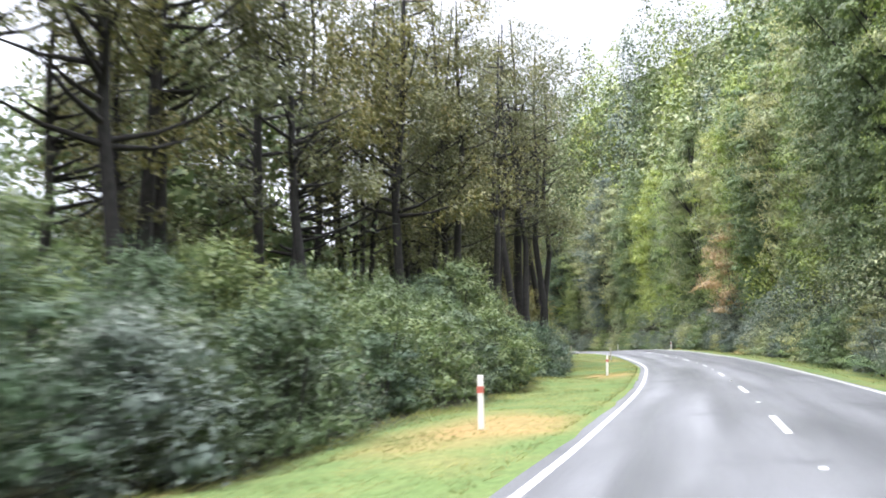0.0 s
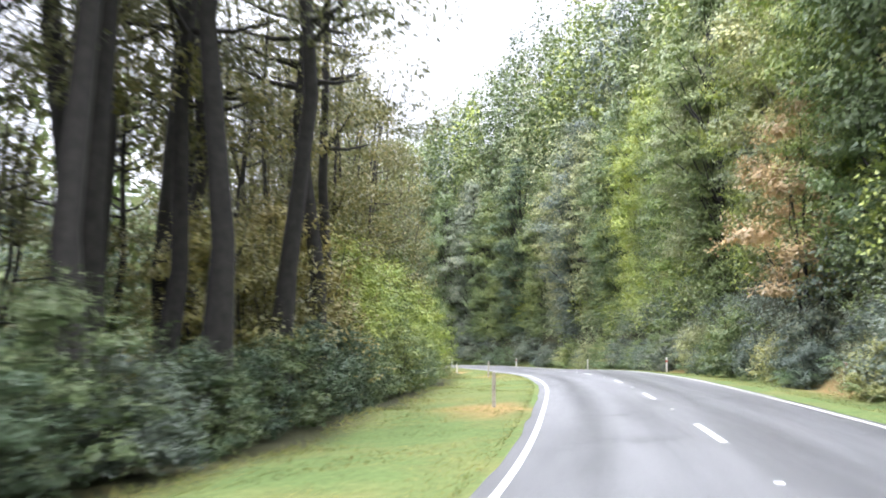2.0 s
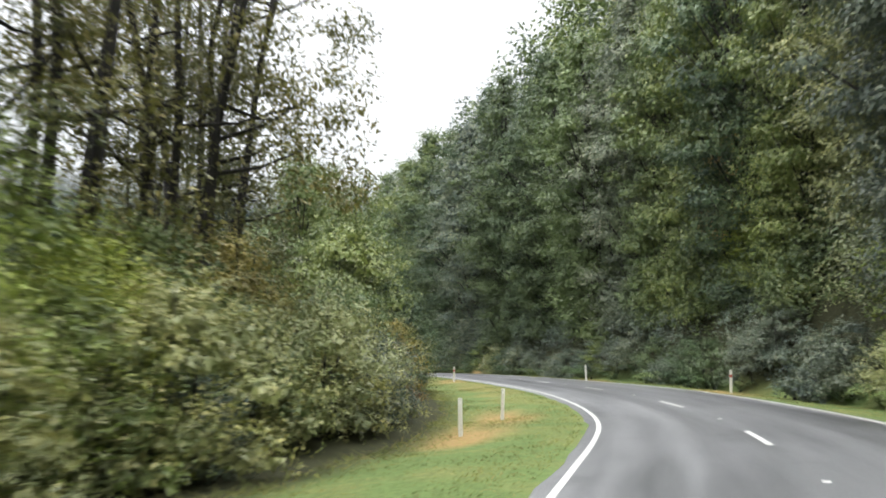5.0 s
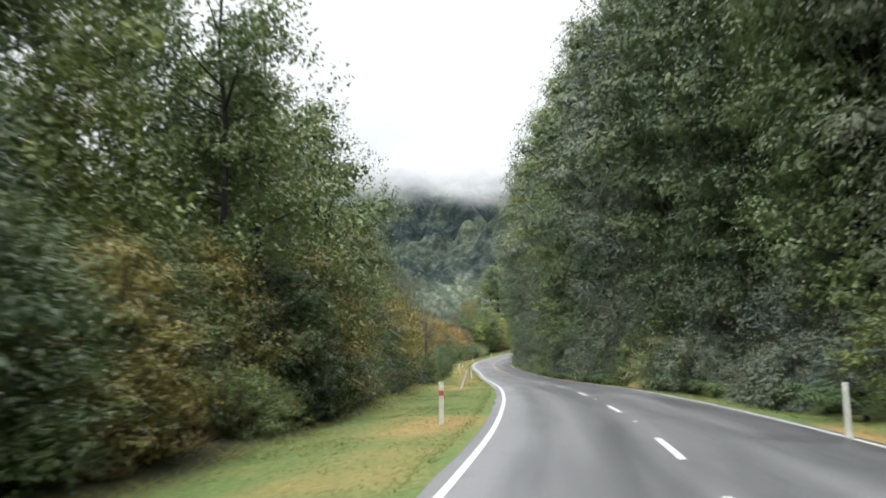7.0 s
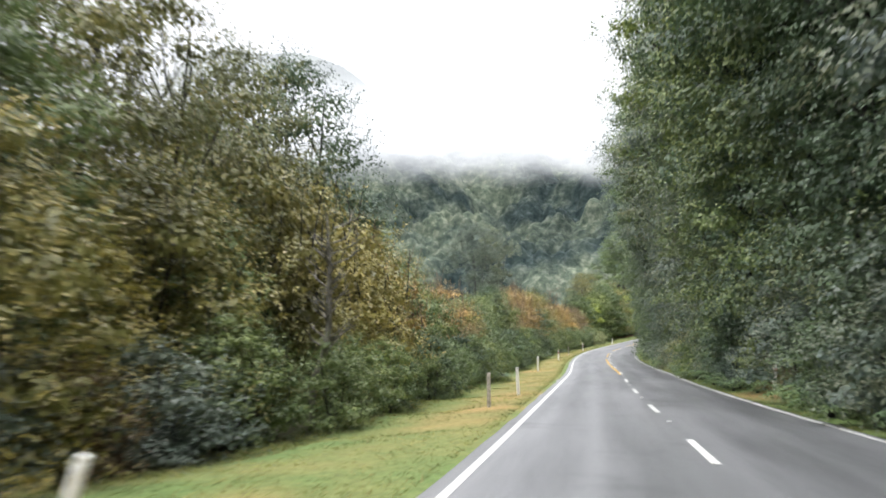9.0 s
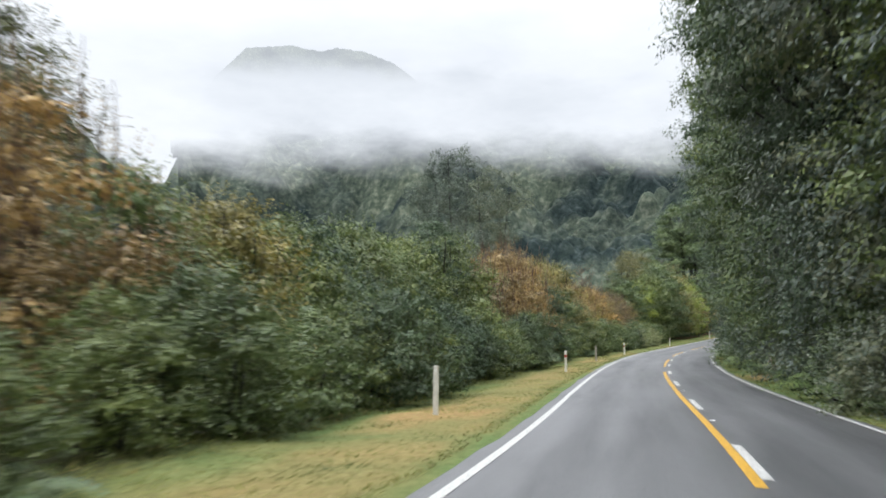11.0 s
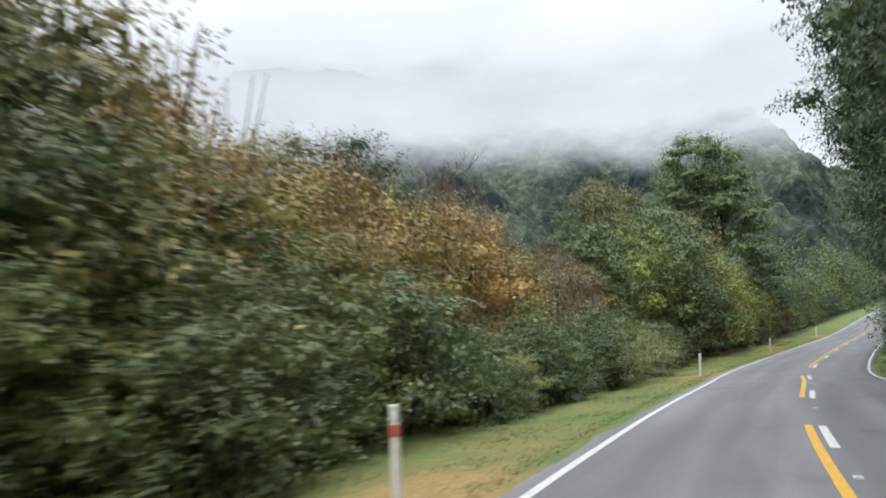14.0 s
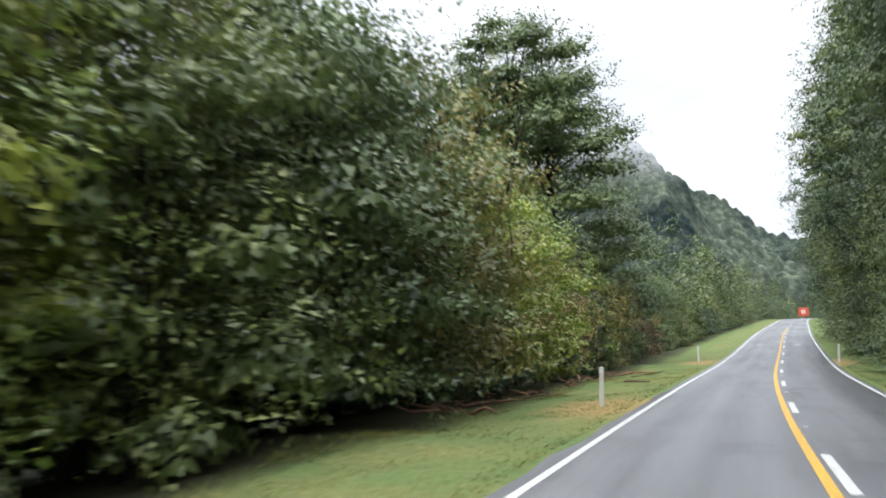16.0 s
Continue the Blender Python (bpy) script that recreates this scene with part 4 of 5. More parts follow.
kind("tree_cone", plant, "tree", 15.0, 8.0, "mid", 0.19, 200, 60, bare=0.08, shape="cone", limbs_n=30, simple=True, label="tall conical green tree beside the valley road", category="tree", group=WOOD)
kind("tree_tall", plant, "tree", 21.0, 8.0, "moss", 0.19, 100, 58, bare=0.36, shape="umbrella", limbs_n=30, simple=True, label="tall tree with a bare dark trunk and open crown", category="tree", group=WOOD)
kind("tree_open", plant, "tree", 20.0, 8.5, "moss", 0.16, 230, 66, bare=0.22, stems=5, limbs_n=50, simple=True, label="slender open tree with several dark stems", category="tree", group=WOOD)
kind("tree_thin", plant, "tree", 20.0, 7.5, "grey", 0.16, 320, 84, bare=0.38, stems=3, limbs_n=33, girth=0.75, simple=True, label="slender grey-green tree above the shrubs", category="tree", group=WOOD)
kind("tree_dome", mounded, "tree", 22.5, 13.0, "mid", 0.2, 64, 42000, bare=0.2, shape="umbrella", stems=7, fat=(0.1, 0.17), label="large dome-crowned tree with many stems beyond the bushes", category="tree", variants=1)
kind("tree_trunk", plant, "tree", 24.0, 8.5, "moss", 0.17, 96, 56, bare=0.42, shape="umbrella", limbs_n=30, girth=1.1, simple=True, label="tall tree with a thick bare dark trunk", category="tree", group=WOOD)
kind("tree_full", mounded, "tree", 15.0, 9.0, "moss", 0.135, 40, 17000, bare=0.12, fat=(0.15, 0.24), label="full-crowned olive green tree above the verge", category="tree", group=WOOD)
kind("tree_shade", mounded, "tree", 15.0, 8.5, "dark", 0.135, 40, 17000, bare=0.1, fat=(0.15, 0.24), label="full-crowned dark green tree above the verge", category="tree", group=WOOD)
kind("tree_amber", mounded, "tree", 8.5, 4.8, "gold", 0.14, 16, 5400, bare=0.12, label="small golden autumn tree on the bank", category="tree", variants=1)
KINDS["fern"] = [fern(5, 1.6), fern(6, 1.25)]
KINDS["tree_fern"] = [fern(8, 2.0, 2.4)]
GONE += KINDS["fern"] + KINDS["tree_fern"]


def strew(name, jobs, label, category):
    """Back rows of the woods: the crowns of many plants in one mesh for each leaf colour."""
    heaps = {}
    for key, s, d, scale in jobs:
        proto = KINDS[key][int(rng.integers(len(KINDS[key])))]
        crown = next(o for o in proto.children if o.name.startswith("crown"))
        me = crown.data
        co = np.empty(len(me.vertices) * 3)
        me.vertices.foreach_get("co", co)
        co = co.reshape(-1, 3 if len(me.polygons) * 3 == len(me.vertices) else 4, 3)[:, :3]
        keep = int((3600 if len(co) > 16000 else 1500) * (1.0 if abs(d) < 13 and s < 400 else 0.4))
        grow = math.sqrt(len(co) / keep) * 0.95
        co = co[rng.permutation(len(co))[:keep]]
        g = rng.uniform(0, 6.283)
        x, y, z = place(s, d)
        rot = np.array([[math.cos(g), -math.sin(g), 0], [math.sin(g), math.cos(g), 0], [0, 0, 1]]) * scale
        mid = co.mean(1, keepdims=True)
        co = (mid + (co - mid) * grow) @ rot.T + (x, y, z - 0.3)
        heaps.setdefault(me.materials[0].name, []).append(co.reshape(-1, 3))
    for mat_name, parts in heaps.items():
        co = np.concatenate(parts)
        tagged(link(name, co, np.arange(len(co)).reshape(-1, 3), bpy.data.materials[mat_name]), label, category, kind="stuff")


def pick(*weighted):
    keys, w = zip(*weighted)
    return keys[int(rng.choice(len(keys), p=np.array(w) / sum(w)))]


# right side: ferns, bushes and trees that climb the bank
back = []
for s in np.arange(-6, 400, 2.9):
    half = float(at_s(CURVE, s)[3])
    foot = half + 0.55 + bank_foot(s)
    if any(pd > 0 and abs(ps - s) < 1.6 for ps, pd in POST_SD):
        foot += 0.7
    put("fern", s, foot + rng.uniform(-0.6, 0.0), rng.uniform(0.7, 1.2))
    put(pick(("bush_grey", 5), ("bush_dark", 1.5 if s < 150 else 3), ("bush_mid", 2), ("bush_pale", 5 if s < 150 else 0.5)), s + rng.uniform(-1, 1), foot + rng.uniform(-0.1, 0.5), rng.uniform(0.8, 1.3), sink=0.35) if s < 262 else back.append((pick(("bush_grey", 5), ("bush_dark", 3)), s, foot + rng.uniform(0.0, 0.5), rng.uniform(0.8, 1.3)))
    back.append((pick(("bush_grey", 5), ("bush_dark", 3), ("bush_mid", 2), ("bush_pale", 5 if s < 150 else 0.3)), s + 1.4 + rng.uniform(-1, 1), foot + rng.uniform(1.0, 2.0), rng.uniform(0.9, 1.4)))
for s in np.arange(-14, 450, 5.0):
    half = float(at_s(CURVE, s)[3])
    foot = half + 0.55 + bank_foot(s)
    # paler leaf colours before s 158 stand in for the bank's stronger light
    tree = pick(("wall_bright", 2), ("wall_pale", 5), ("wall_mid", 4), ("wall_grey", 0.6)) if s < 158 else pick(("wall_dark", 5), ("wall_mid", 3), ("wall_grey", 2)) if s < 198 else pick(("wall_grey", 5), ("wall_dark", 4), ("wall_mid", 2)) if s < 265 else pick(("wall_dark", 6), ("wall_mid", 4), ("wall_grey", 0.5))
    near = float(np.interp(s, [0, 130, 165, 200, 250, 300, 330, 350, 420], [3.2, 3.0, 2.6, 2.0, 1.9, 1.4, 1.3, 1.0, 0.6]))
    t_ = at_s(TAN, s)
    out_ = math.degrees(math.atan2(t_[1], t_[0])) - 90.0 - 90.0
    put(tree, s + rng.uniform(-1, 1), foot + near + rng.uniform(-0.3, 0.8) + (0.6 if s > 335 else 0.0), rng.uniform(0.95, 1.2) * float(np.interp(s, [120, 150, 185, 200, 260, 290], [1.0, 1.1, 1.1, 1.35, 1.3, 1.05])) * (1.2 if 345 < s < 372 else 1.0), sink=1.5, turn=out_ + rng.uniform(-35, 35))
    for d, h in ((7.5, 1.1), (13, 1.1), (20, 1.05), (28, 1.0), (37, 1.0)):
        if s < 390 and (d < 15 or 60 < s < 300):
            back.append((pick(("wall_mid", 4), ("wall_dark", 2), ("wall_grey", 2), ("wall_pale", 5 if s < 200 else 1), ("wall_bright", 2 if s < 200 else 0.5)), s + rng.uniform(-2, 2), foot + d + rng.uniform(-2, 2), h * rng.uniform(0.8, 1.05) * (1.18 if 120 < s < 205 else 1.0 if 90 < s < 270 else 0.78)))
for s in np.arange(-10, 395, 3.0):
    half = float(at_s(CURVE, s)[3])
    foot = half + 0.55 + bank_foot(s)
    back.append((pick(("shrub_dark", 4 if s > 150 else 1), ("shrub_mid", 3), ("bush_pale", 0.3 if s > 150 else 3), ("shrub_bright", 0.5 if s > 140 else 3)), s + rng.uniform(-1, 1), foot + rng.uniform(1.6, 3.2), rng.uniform(0.55, 0.9)))
    back.append((pick(("shrub_dark", 4), ("shrub_mid", 3 if s > 140 else 5)), s + rng.uniform(-1, 1), foot + rng.uniform(4.5, 7), rng.uniform(0.6, 0.9)))
    back.append((pick(("shrub_dark", 4), ("shrub_mid", 3)), s + 1.5, foot + rng.uniform(3.0, 4.4), rng.uniform(0.5, 0.75)))
put("tree_amber", 82.5, 7.3, 1.25), put("shrub_olive", 112, 9.4, 0.8), put("shrub_bright", 118, 9.0, 0.8), put("tree_amber", 163, 9.5, 1.0), put("shrub_bright", 160, 8.6, 0.8)

# left side, low bushes at the edge of the verge: s from, s to, kinds, scale, offset from the centre, spacing
ROWS = [
    (2, 62, ["bush_dark", "bush_mid", "bush_dark", "bush_grey"], (0.8, 1.2), (-9.8, -8.6), 2.0), (62, 100, ["bush_dark", "bush_dark", "bush_mid"], (0.65, 1.05), (-10.2, -9.0), 2.0),
    (100, 150, ["bush_grey", "bush_mid", "bush_pale"], (0.9, 1.4), (-11.0, -9.6), 2.0),
    (150, 180, ["bush_mid", "bush_scrub", "bush_pale", "bush_scrub"], (0.6, 1.1), (-11.2, -10.0), 1.7), (164, 206, ["bush_scrub", "bush_mid"], (0.4, 0.7), (-9.8, -8.6), 2.4),
    (180, 218, ["bush_mid", "bush_scrub", "bush_grey"], (0.6, 1.0), (-9.8, -8.6), 2.0),
    (218, 262, ["bush_dark", "bush_mid", "bush_mid"], (0.6, 1.0), (-8.2, -7.0), 2.0), (262, 300, ["bush_dark", "bush_mid", "bush_dark"], (0.8, 1.2), (-8.2, -7.2), 2.0),
    (262, 300, ["bush_dark", "bush_mid"], (0.9, 1.3), (-10.3, -9.2), 2.6),
    (300, 350, ["bush_mid", "bush_dark", "bush_mid"], (0.7, 1.2), (-7.9, -6.9), 2.0), (326, 352, ["bush_mid", "bush_pale"], (0.6, 0.85), (-6.9, -6.3), 2.3),
    (350, 358, ["bush_mid", "bush_mid"], (0.9, 1.2), (-8.0, -7.2), 1.9), (358, 386, ["bush_dark", "bush_mid"], (0.7, 1.1), (-12.2, -11.2), 2.2),
    (386, 560, ["bush_dark", "bush_mid", "bush_mid", "bush_scrub"], (0.6, 1.5), (-10.6, -8.8), 3.0)]
for s0, s1, names_, (h0, h1), (d0, d1), gap in ROWS:
    for s in np.arange(s0, s1, gap):
        job = (names_[int(rng.integers(len(names_)))], s + rng.uniform(-0.6, 0.6), rng.uniform(d0, d1), rng.uniform(h0, h1))
        put(*job, sink=0.1)

# left side, taller shrubs and trees behind them: s, kind, height in metres, offset
TALL = {"shrub_dark": 6.5, "shrub_mid": 6.5, "shrub_bright": 6.5, "shrub_olive": 6.5, "shrub_amber": 7.0, "shrub_russet": 7.0, "tree_dark": 12.0, "tree_mid": 13.0, "tree_cone": 15.0, "tree_tall": 21.0, "tree_open": 20.0, "tree_thin": 20.0, "tree_dome": 22.0, "tree_trunk": 24.0, "tree_full": 15.0, "tree_shade": 15.0}


def tall(key, s, height, d):
    put(key, s, d, height / TALL[key], sink=0.1)


for s in np.arange(2, 72, 3.0):
    if s < 40:
        tall(pick(("shrub_dark", 5), ("shrub_mid", 3)), s, rng.uniform(4.0, 6.0), rng.uniform(-12.5, -10.8))
    tall("tree_tall", s + 1.2, rng.uniform(20, 26) if s < 58 else rng.uniform(16, 22), rng.uniform(-18, -13.0))
    tall("tree_tall" if rng.uniform() < 0.6 else "shrub_mid", s + 2.2, rng.uniform(12, 20) if s < 40 else rng.uniform(5, 8), rng.uniform(-25, -17))
    back.append((pick(("tree_dark", 5), ("tree_mid", 3)), s, rng.uniform(-34, -24), rng.uniform(0.35, 0.55)))
    back.append((pick(("tree_dark", 5), ("tree_mid", 3)), s + 1, rng.uniform(-46, -34), rng.uniform(0.4, 0.65)))
for s, h, key in ((38, 6.5, "shrub_mid"), (42, 6.0, "shrub_dark"), (46, 5.6, "shrub_mid"), (50, 4.6, "shrub_russet"), (54, 4.2, "shrub_olive")):
    tall(key, s, h, -11.6)
for s in np.arange(40, 130, 4.2):
    tall(pick(("tree_tall", 3), ("tree_open", 5)) if s < 84 else pick(("tree_mid", 3), ("tree_tall", 2), ("tree_open", 4)), s, rng.uniform(18, 24) if s < 60 else rng.uniform(10.5, 14.5) + min(5.0, max(0, s - 62) * 0.18), rng.uniform(-17.5, -13.0))
    back.append((pick(("tree_mid", 5), ("tree_dark", 3)), s + 2, rng.uniform(-30, -22), rng.uniform(0.9, 1.3)))
for s in np.arange(68, 131, 3.8):
    tall(pick(("shrub_bright", 7), ("shrub_mid", 2)) if s > 77 else "shrub_olive", s, rng.uniform(5.8, 7.6) if s < 112 else rng.uniform(5.2, 6.4), rng.uniform(-12.4, -10.6))
for s, h, d in ((125, 21, -15.5), (131, 24, -14.6), (136.5, 23.5, -14.4), (142, 22, -15.5), (148, 20, -18), (154, 17, -20)):
    tall("tree_open", s, h, d)
for s in np.arange(124, 170, 3.6):
    tall(pick(("shrub_mid", 5), ("shrub_bright", 2), ("shrub_olive", 2)), s, rng.uniform(4, 6), rng.uniform(-13.5, -11.5))
    back.append(("tree_mid", s, rng.uniform(-40, -28), rng.uniform(0.5, 0.8)))
for s, h in ((156, 5.5), (159, 7), (162, 8.5), (165, 9.5), (168, 11.5), (171, 12), (175, 11.5), (179, 13), (183, 14), (187, 13.5), (191, 15.5), (195, 16), (199, 14.5), (203, 12.5), (207, 11.5)):
    tall(pick(("tree_cone", 6), ("tree_mid", 2), ("tree_open", 3)) if h > 9 else "shrub_mid", s, h * (1.15 if 160 < s < 180 else 0.92 if 186 < s < 205 else 1.0), rng.uniform(-13.5, -10.8))
    tall(pick(("shrub_mid", 4), ("shrub_dark", 2), ("shrub_olive", 3)), s + 1.5, min(h, rng.uniform(4.0, 6.5)), rng.uniform(-10.8, -9.6))
for s, h, key in ((211, 10, "tree_mid"), (215, 7, "shrub_olive"), (219, 7.5, "shrub_mid"), (222, 9, "shrub_olive"), (226, 8.5, "shrub_olive"), (229, 8, "shrub_olive"), (232, 7.5, "shrub_olive"), (236, 8.5, "shrub_amber"), (240, 7.5, "shrub_mid"), (244, 7.0, "shrub_mid"), (248, 6.5, "shrub_mid"), (252, 6.5, "shrub_amber"), (256, 6, "shrub_mid"), (260, 6, "shrub_olive"), (264, 6.0, "shrub_mid"), (268, 6.4, "shrub_dark"), (271, 6.8, "shrub_mid"), (274, 6.9, "shrub_mid"), (276.5, 6.9, "shrub_mid"), (279, 7.6, "shrub_mid"), (282, 8.4, "tree_shade"), (285, 8.0, "shrub_mid"), (288, 7.4, "shrub_mid"), (291, 5.8, "shrub_mid"), (294.5, 7.4, "shrub_russet"), (298.5, 8.6, "shrub_amber"), (303, 9.2, "shrub_amber"), (307, 9.0, "shrub_amber"), (312, 9.4, "shrub_olive"), (316, 9.2, "shrub_olive"), (319.5, 7.8, "shrub_amber"), (323, 7.4, "shrub_olive"), (326.5, 7.6, "shrub_amber"), (330.5, 7.8, "shrub_olive"), (334, 7.8, "shrub_amber"), (338, 7.6, "shrub_olive"), (342, 7.0, "shrub_olive"), (345, 6.8, "shrub_russet"), (348.5, 7.0, "shrub_russet"), (352, 7.4, "shrub_olive"), (356, 9.6, "shrub_mid"), (360, 9.8, "shrub_bright"), (364.5, 11.0, "shrub_mid"), (369, 12.0, "shrub_mid"), (373.5, 12.6, "shrub_mid"), (378, 12.4, "shrub_olive"), (386, 11.2, "shrub_bright"), (390, 9.5, "shrub_bright"), (396, 7, "shrub_amber"), (400, 8.5, "shrub_dark"), (404, 8.0, "shrub_olive"), (409, 8, "shrub_mid"), (414, 7.5, "shrub_olive"), (420, 8, "shrub_dark"), (427, 7, "shrub_amber"), (434, 7.5, "shrub_mid"), (441, 7, "shrub_dark"), (448, 7, "shrub_mid"), (455, 6.5, "shrub_olive"), (462, 6, "shrub_mid"), (470, 7, "shrub_dark"), (478, 6, "shrub_mid"), (486, 6.5, "shrub_olive"), (494, 8, "shrub_mid"), (503, 9, "shrub_dark"), (512, 8, "shrub_mid"), (522, 7, "shrub_mid"), (532, 7, "shrub_dark"), (543, 7, "shrub_mid")):
    tall(key, s, h, rng.uniform(-12.0, -10.6))
for s, h, key, d in ((228, 13, "tree_mid", -15), (233, 13.5, "tree_open", -16), (238, 11.5, "tree_dark", -15), (243, 9.5, "tree_thin", -18), (263, 11, "tree_mid", -24), (308.5, 18.5, "tree_thin", -16.5), (319, 19.0, "tree_thin", -16.6), (295.5, 3.9, "shrub_mid", -8.6), (299.5, 4.0, "shrub_mid", -8.7), (303, 4.8, "shrub_mid", -9.2), (307, 6.2, "shrub_dark", -9.5), (311, 6.5, "shrub_mid", -9.5), (315, 6.5, "shrub_mid", -9.6), (319, 5.6, "shrub_mid", -9.4), (323, 5.0, "shrub_olive", -9.2), (338, 2.8, "shrub_mid", -7.2), (323, 9.6, "tree_full", -14.5), (316, 10, "tree_full", -14), (234.5, 16.5, "tree_shade", -14.2), (243, 10.5, "tree_full", -13.5), (250, 10.5, "tree_mid", -13.5), (256, 9.5, "tree_full", -14), (215, 13, "tree_full", -13), (219.5, 13.5, "tree_full", -13.2), (206, 12, "tree_full", -13), (170, 15, "tree_mid", -14), (176, 16.5, "tree_cone", -14.5), (182, 16.5, "tree_mid", -14.5), (226, 13.5, "tree_full", -13.4), (356, 11, "tree_shade", -13.5), (361, 12.5, "tree_full", -13), (366, 14.5, "tree_full", -13.5), (371, 14.5, "tree_full", -13.5), (375.5, 12.5, "tree_full", -13.4), (381, 10, "tree_full", -14), (330, 8, "tree_mid", -18), (334, 10.5, "tree_dark", -14), (328, 9.0, "tree_full", -13), (339, 9, "tree_dark", -15)):
    tall(key, s, h, d)
for s, h, d in ((58, 23, -10.2), (62.5, 25, -9.8), (67, 24, -10.0), (71.5, 25, -10.2), (75.5, 22, -11.0)):
    tall("tree_trunk", s, h, d)
for s, h, d in ((80, 21, -14.5), (85, 16, -14.5), (91, 16, -15)):
    tall("tree_open", s, h, d)
for s, h, d in ((97, 21, -15), (104, 22, -15.5), (111, 21, -15)):
    tall("tree_open", s, h, d)
for s in np.arange(152, 270, 4.5):
    back.append((pick(("shrub_mid", 5), ("shrub_dark", 4)), s, rng.uniform(-20, -14), rng.uniform(0.6, 0.95)))
for s in np.arange(-10, 470, 10.0):
    for d in (-27, -36, -47, -60, -75):
        back.append((pick(("tree_mid", 4), ("tree_dark", 4), ("shrub_mid", 2)), s + rng.uniform(-4, 4), d + rng.uniform(-4, 4), rng.uniform(0.4, 0.6)))
for s in np.arange(164, 228, 6.0):
    back.append((pick(("tree_mid", 4), ("tree_dark", 3)), s, rng.uniform(-22, -17), rng.uniform(0.8, 1.05)))
for s in np.arange(270, 460, 6.0):
    back.append((pick(("shrub_mid", 5), ("shrub_dark", 3), ("shrub_olive", 2)), s, rng.uniform(-19, -14), rng.uniform(0.6, 0.95)))
for s in np.arange(450, 660, 5.0):
    for d in (-10, -16, 9.5, 15, 22):
        back.append((pick(("wall_mid", 3), ("wall_dark", 4), ("tree_mid", 3), ("tree_dark", 3)), s + rng.uniform(-2, 2), d + rng.uniform(-1.5, 1.5), rng.uniform(0.5, 0.75)))
for s in np.arange(655, 690, 5.0):
    for d in (-9, -14, -20, -27):
        back.append((pick(("wall_mid", 3), ("wall_dark", 4)), s, d + rng.uniform(-1.5, 1.5), rng.uniform(0.6, 0.8)))
for s in np.arange(452, 560, 7.0):
    put(pick(("tree_mid", 4), ("tree_dark", 4)), s, rng.uniform(9.5, 11.5), rng.uniform(0.8, 1.1))
put("tree_dome", 408, -14.5, 1.3, squash=0.85, turn=20)
strew("woodland", back, "dense mixed forest behind the roadside plants", "forest")
for s, d, k in ((286, -6.9, 0.9), (288.5, -6.8, 1.0), (291, -6.9, 0.95), (293.5, -6.8, 0.8), (244, -6.8, 0.7), (247, -6.7, 0.8), (312, -6.6, 0.7)):
    put("fern", s, d, k)
put("tree_fern", 326.0, -8.6, 1.0), put("tree_fern", 336.5, -8.8, 0.8)
for s, d in ((45, -12.5), (51, -12.2), (56, -11.5), (58, -12.6), (60.5, -11.4), (62.5, -13), (64.5, -12), (67, -12.8), (70, -13.5)):
    put("tree_trunk", s, d, rng.uniform(0.9, 1.1))
x, y, z = place(340, -12.8)
dead = bare_tree(3, 9.8, "bare dead tree standing among the shrubs")
dead.matrix_basis = pose(x, y, z)
x, y, z = place(217.6, -7.8)
pale = bare_tree(9, 5.0, "pale bare-branched tree at the edge of the verge", PALE_BARK)
pale.matrix_basis = pose(x, y, z, 0, 6, 40)
for proto in GONE:
    for o in list(proto.children_recursive):
        bpy.data.objects.remove(o)
    bpy.data.objects.remove(proto)


# ---- fallen branches on the verge ----
def branch_pile(s, d, seed):
    r = np.random.default_rng(seed)
    x, y, z = place(s, d)
    thing = root("branch_pile", x, y, z)
    for k in range(9):
        ln, g = r.uniform(0.6, 1.7), r.uniform(0, 6.28)
        p = np.array([r.normal() * 0.5, r.normal() * 0.5, r.uniform(0.02, 0.22)])
        e = p + np.array([math.cos(g) * ln, math.sin(g) * ln, r.uniform(0, 0.25)])
        m = (p + e) / 2 + r.normal(size=3) * 0.08
        t = r.uniform(0.015, 0.05)
        v_, f_ = limbs([([p, m, e], [t, t * 0.8, t * 0.4])], 5)
        link("branch", v_, f_, DEAD_WOOD if k % 2 else RED_WOOD, thing, smooth=True)
    tagged(thing, "heap of fallen reddish brown branches on the verge", "branch pile", "branch piles")


RED_WOOD = plain("reddish_dead_wood", (0.22, 0.11, 0.07), 0.9, 0.35, 7.0)
for i_, (s, d) in enumerate(((373, -7.6), (376, -7.9), (379.5, -7.5), (383, -7.8), (387, -7.4), (391, -7.0), (394, -6.6))):
    branch_pile(s, d, 40 + i_)
x, y, z = place(386, -4.8)
stick = root("fallen_stick", x, y, z)
v_, f_ = limbs([([(-0.5, 0.1, 0.05), (0, 0, 0.06), (0.55, -0.05, 0.04)], [0.03, 0.04, 0.025])], 6)
link("branch", v_, f_, DEAD_WOOD, stick)
tagged(stick, "dark fallen stick lying on the grass", "stick")


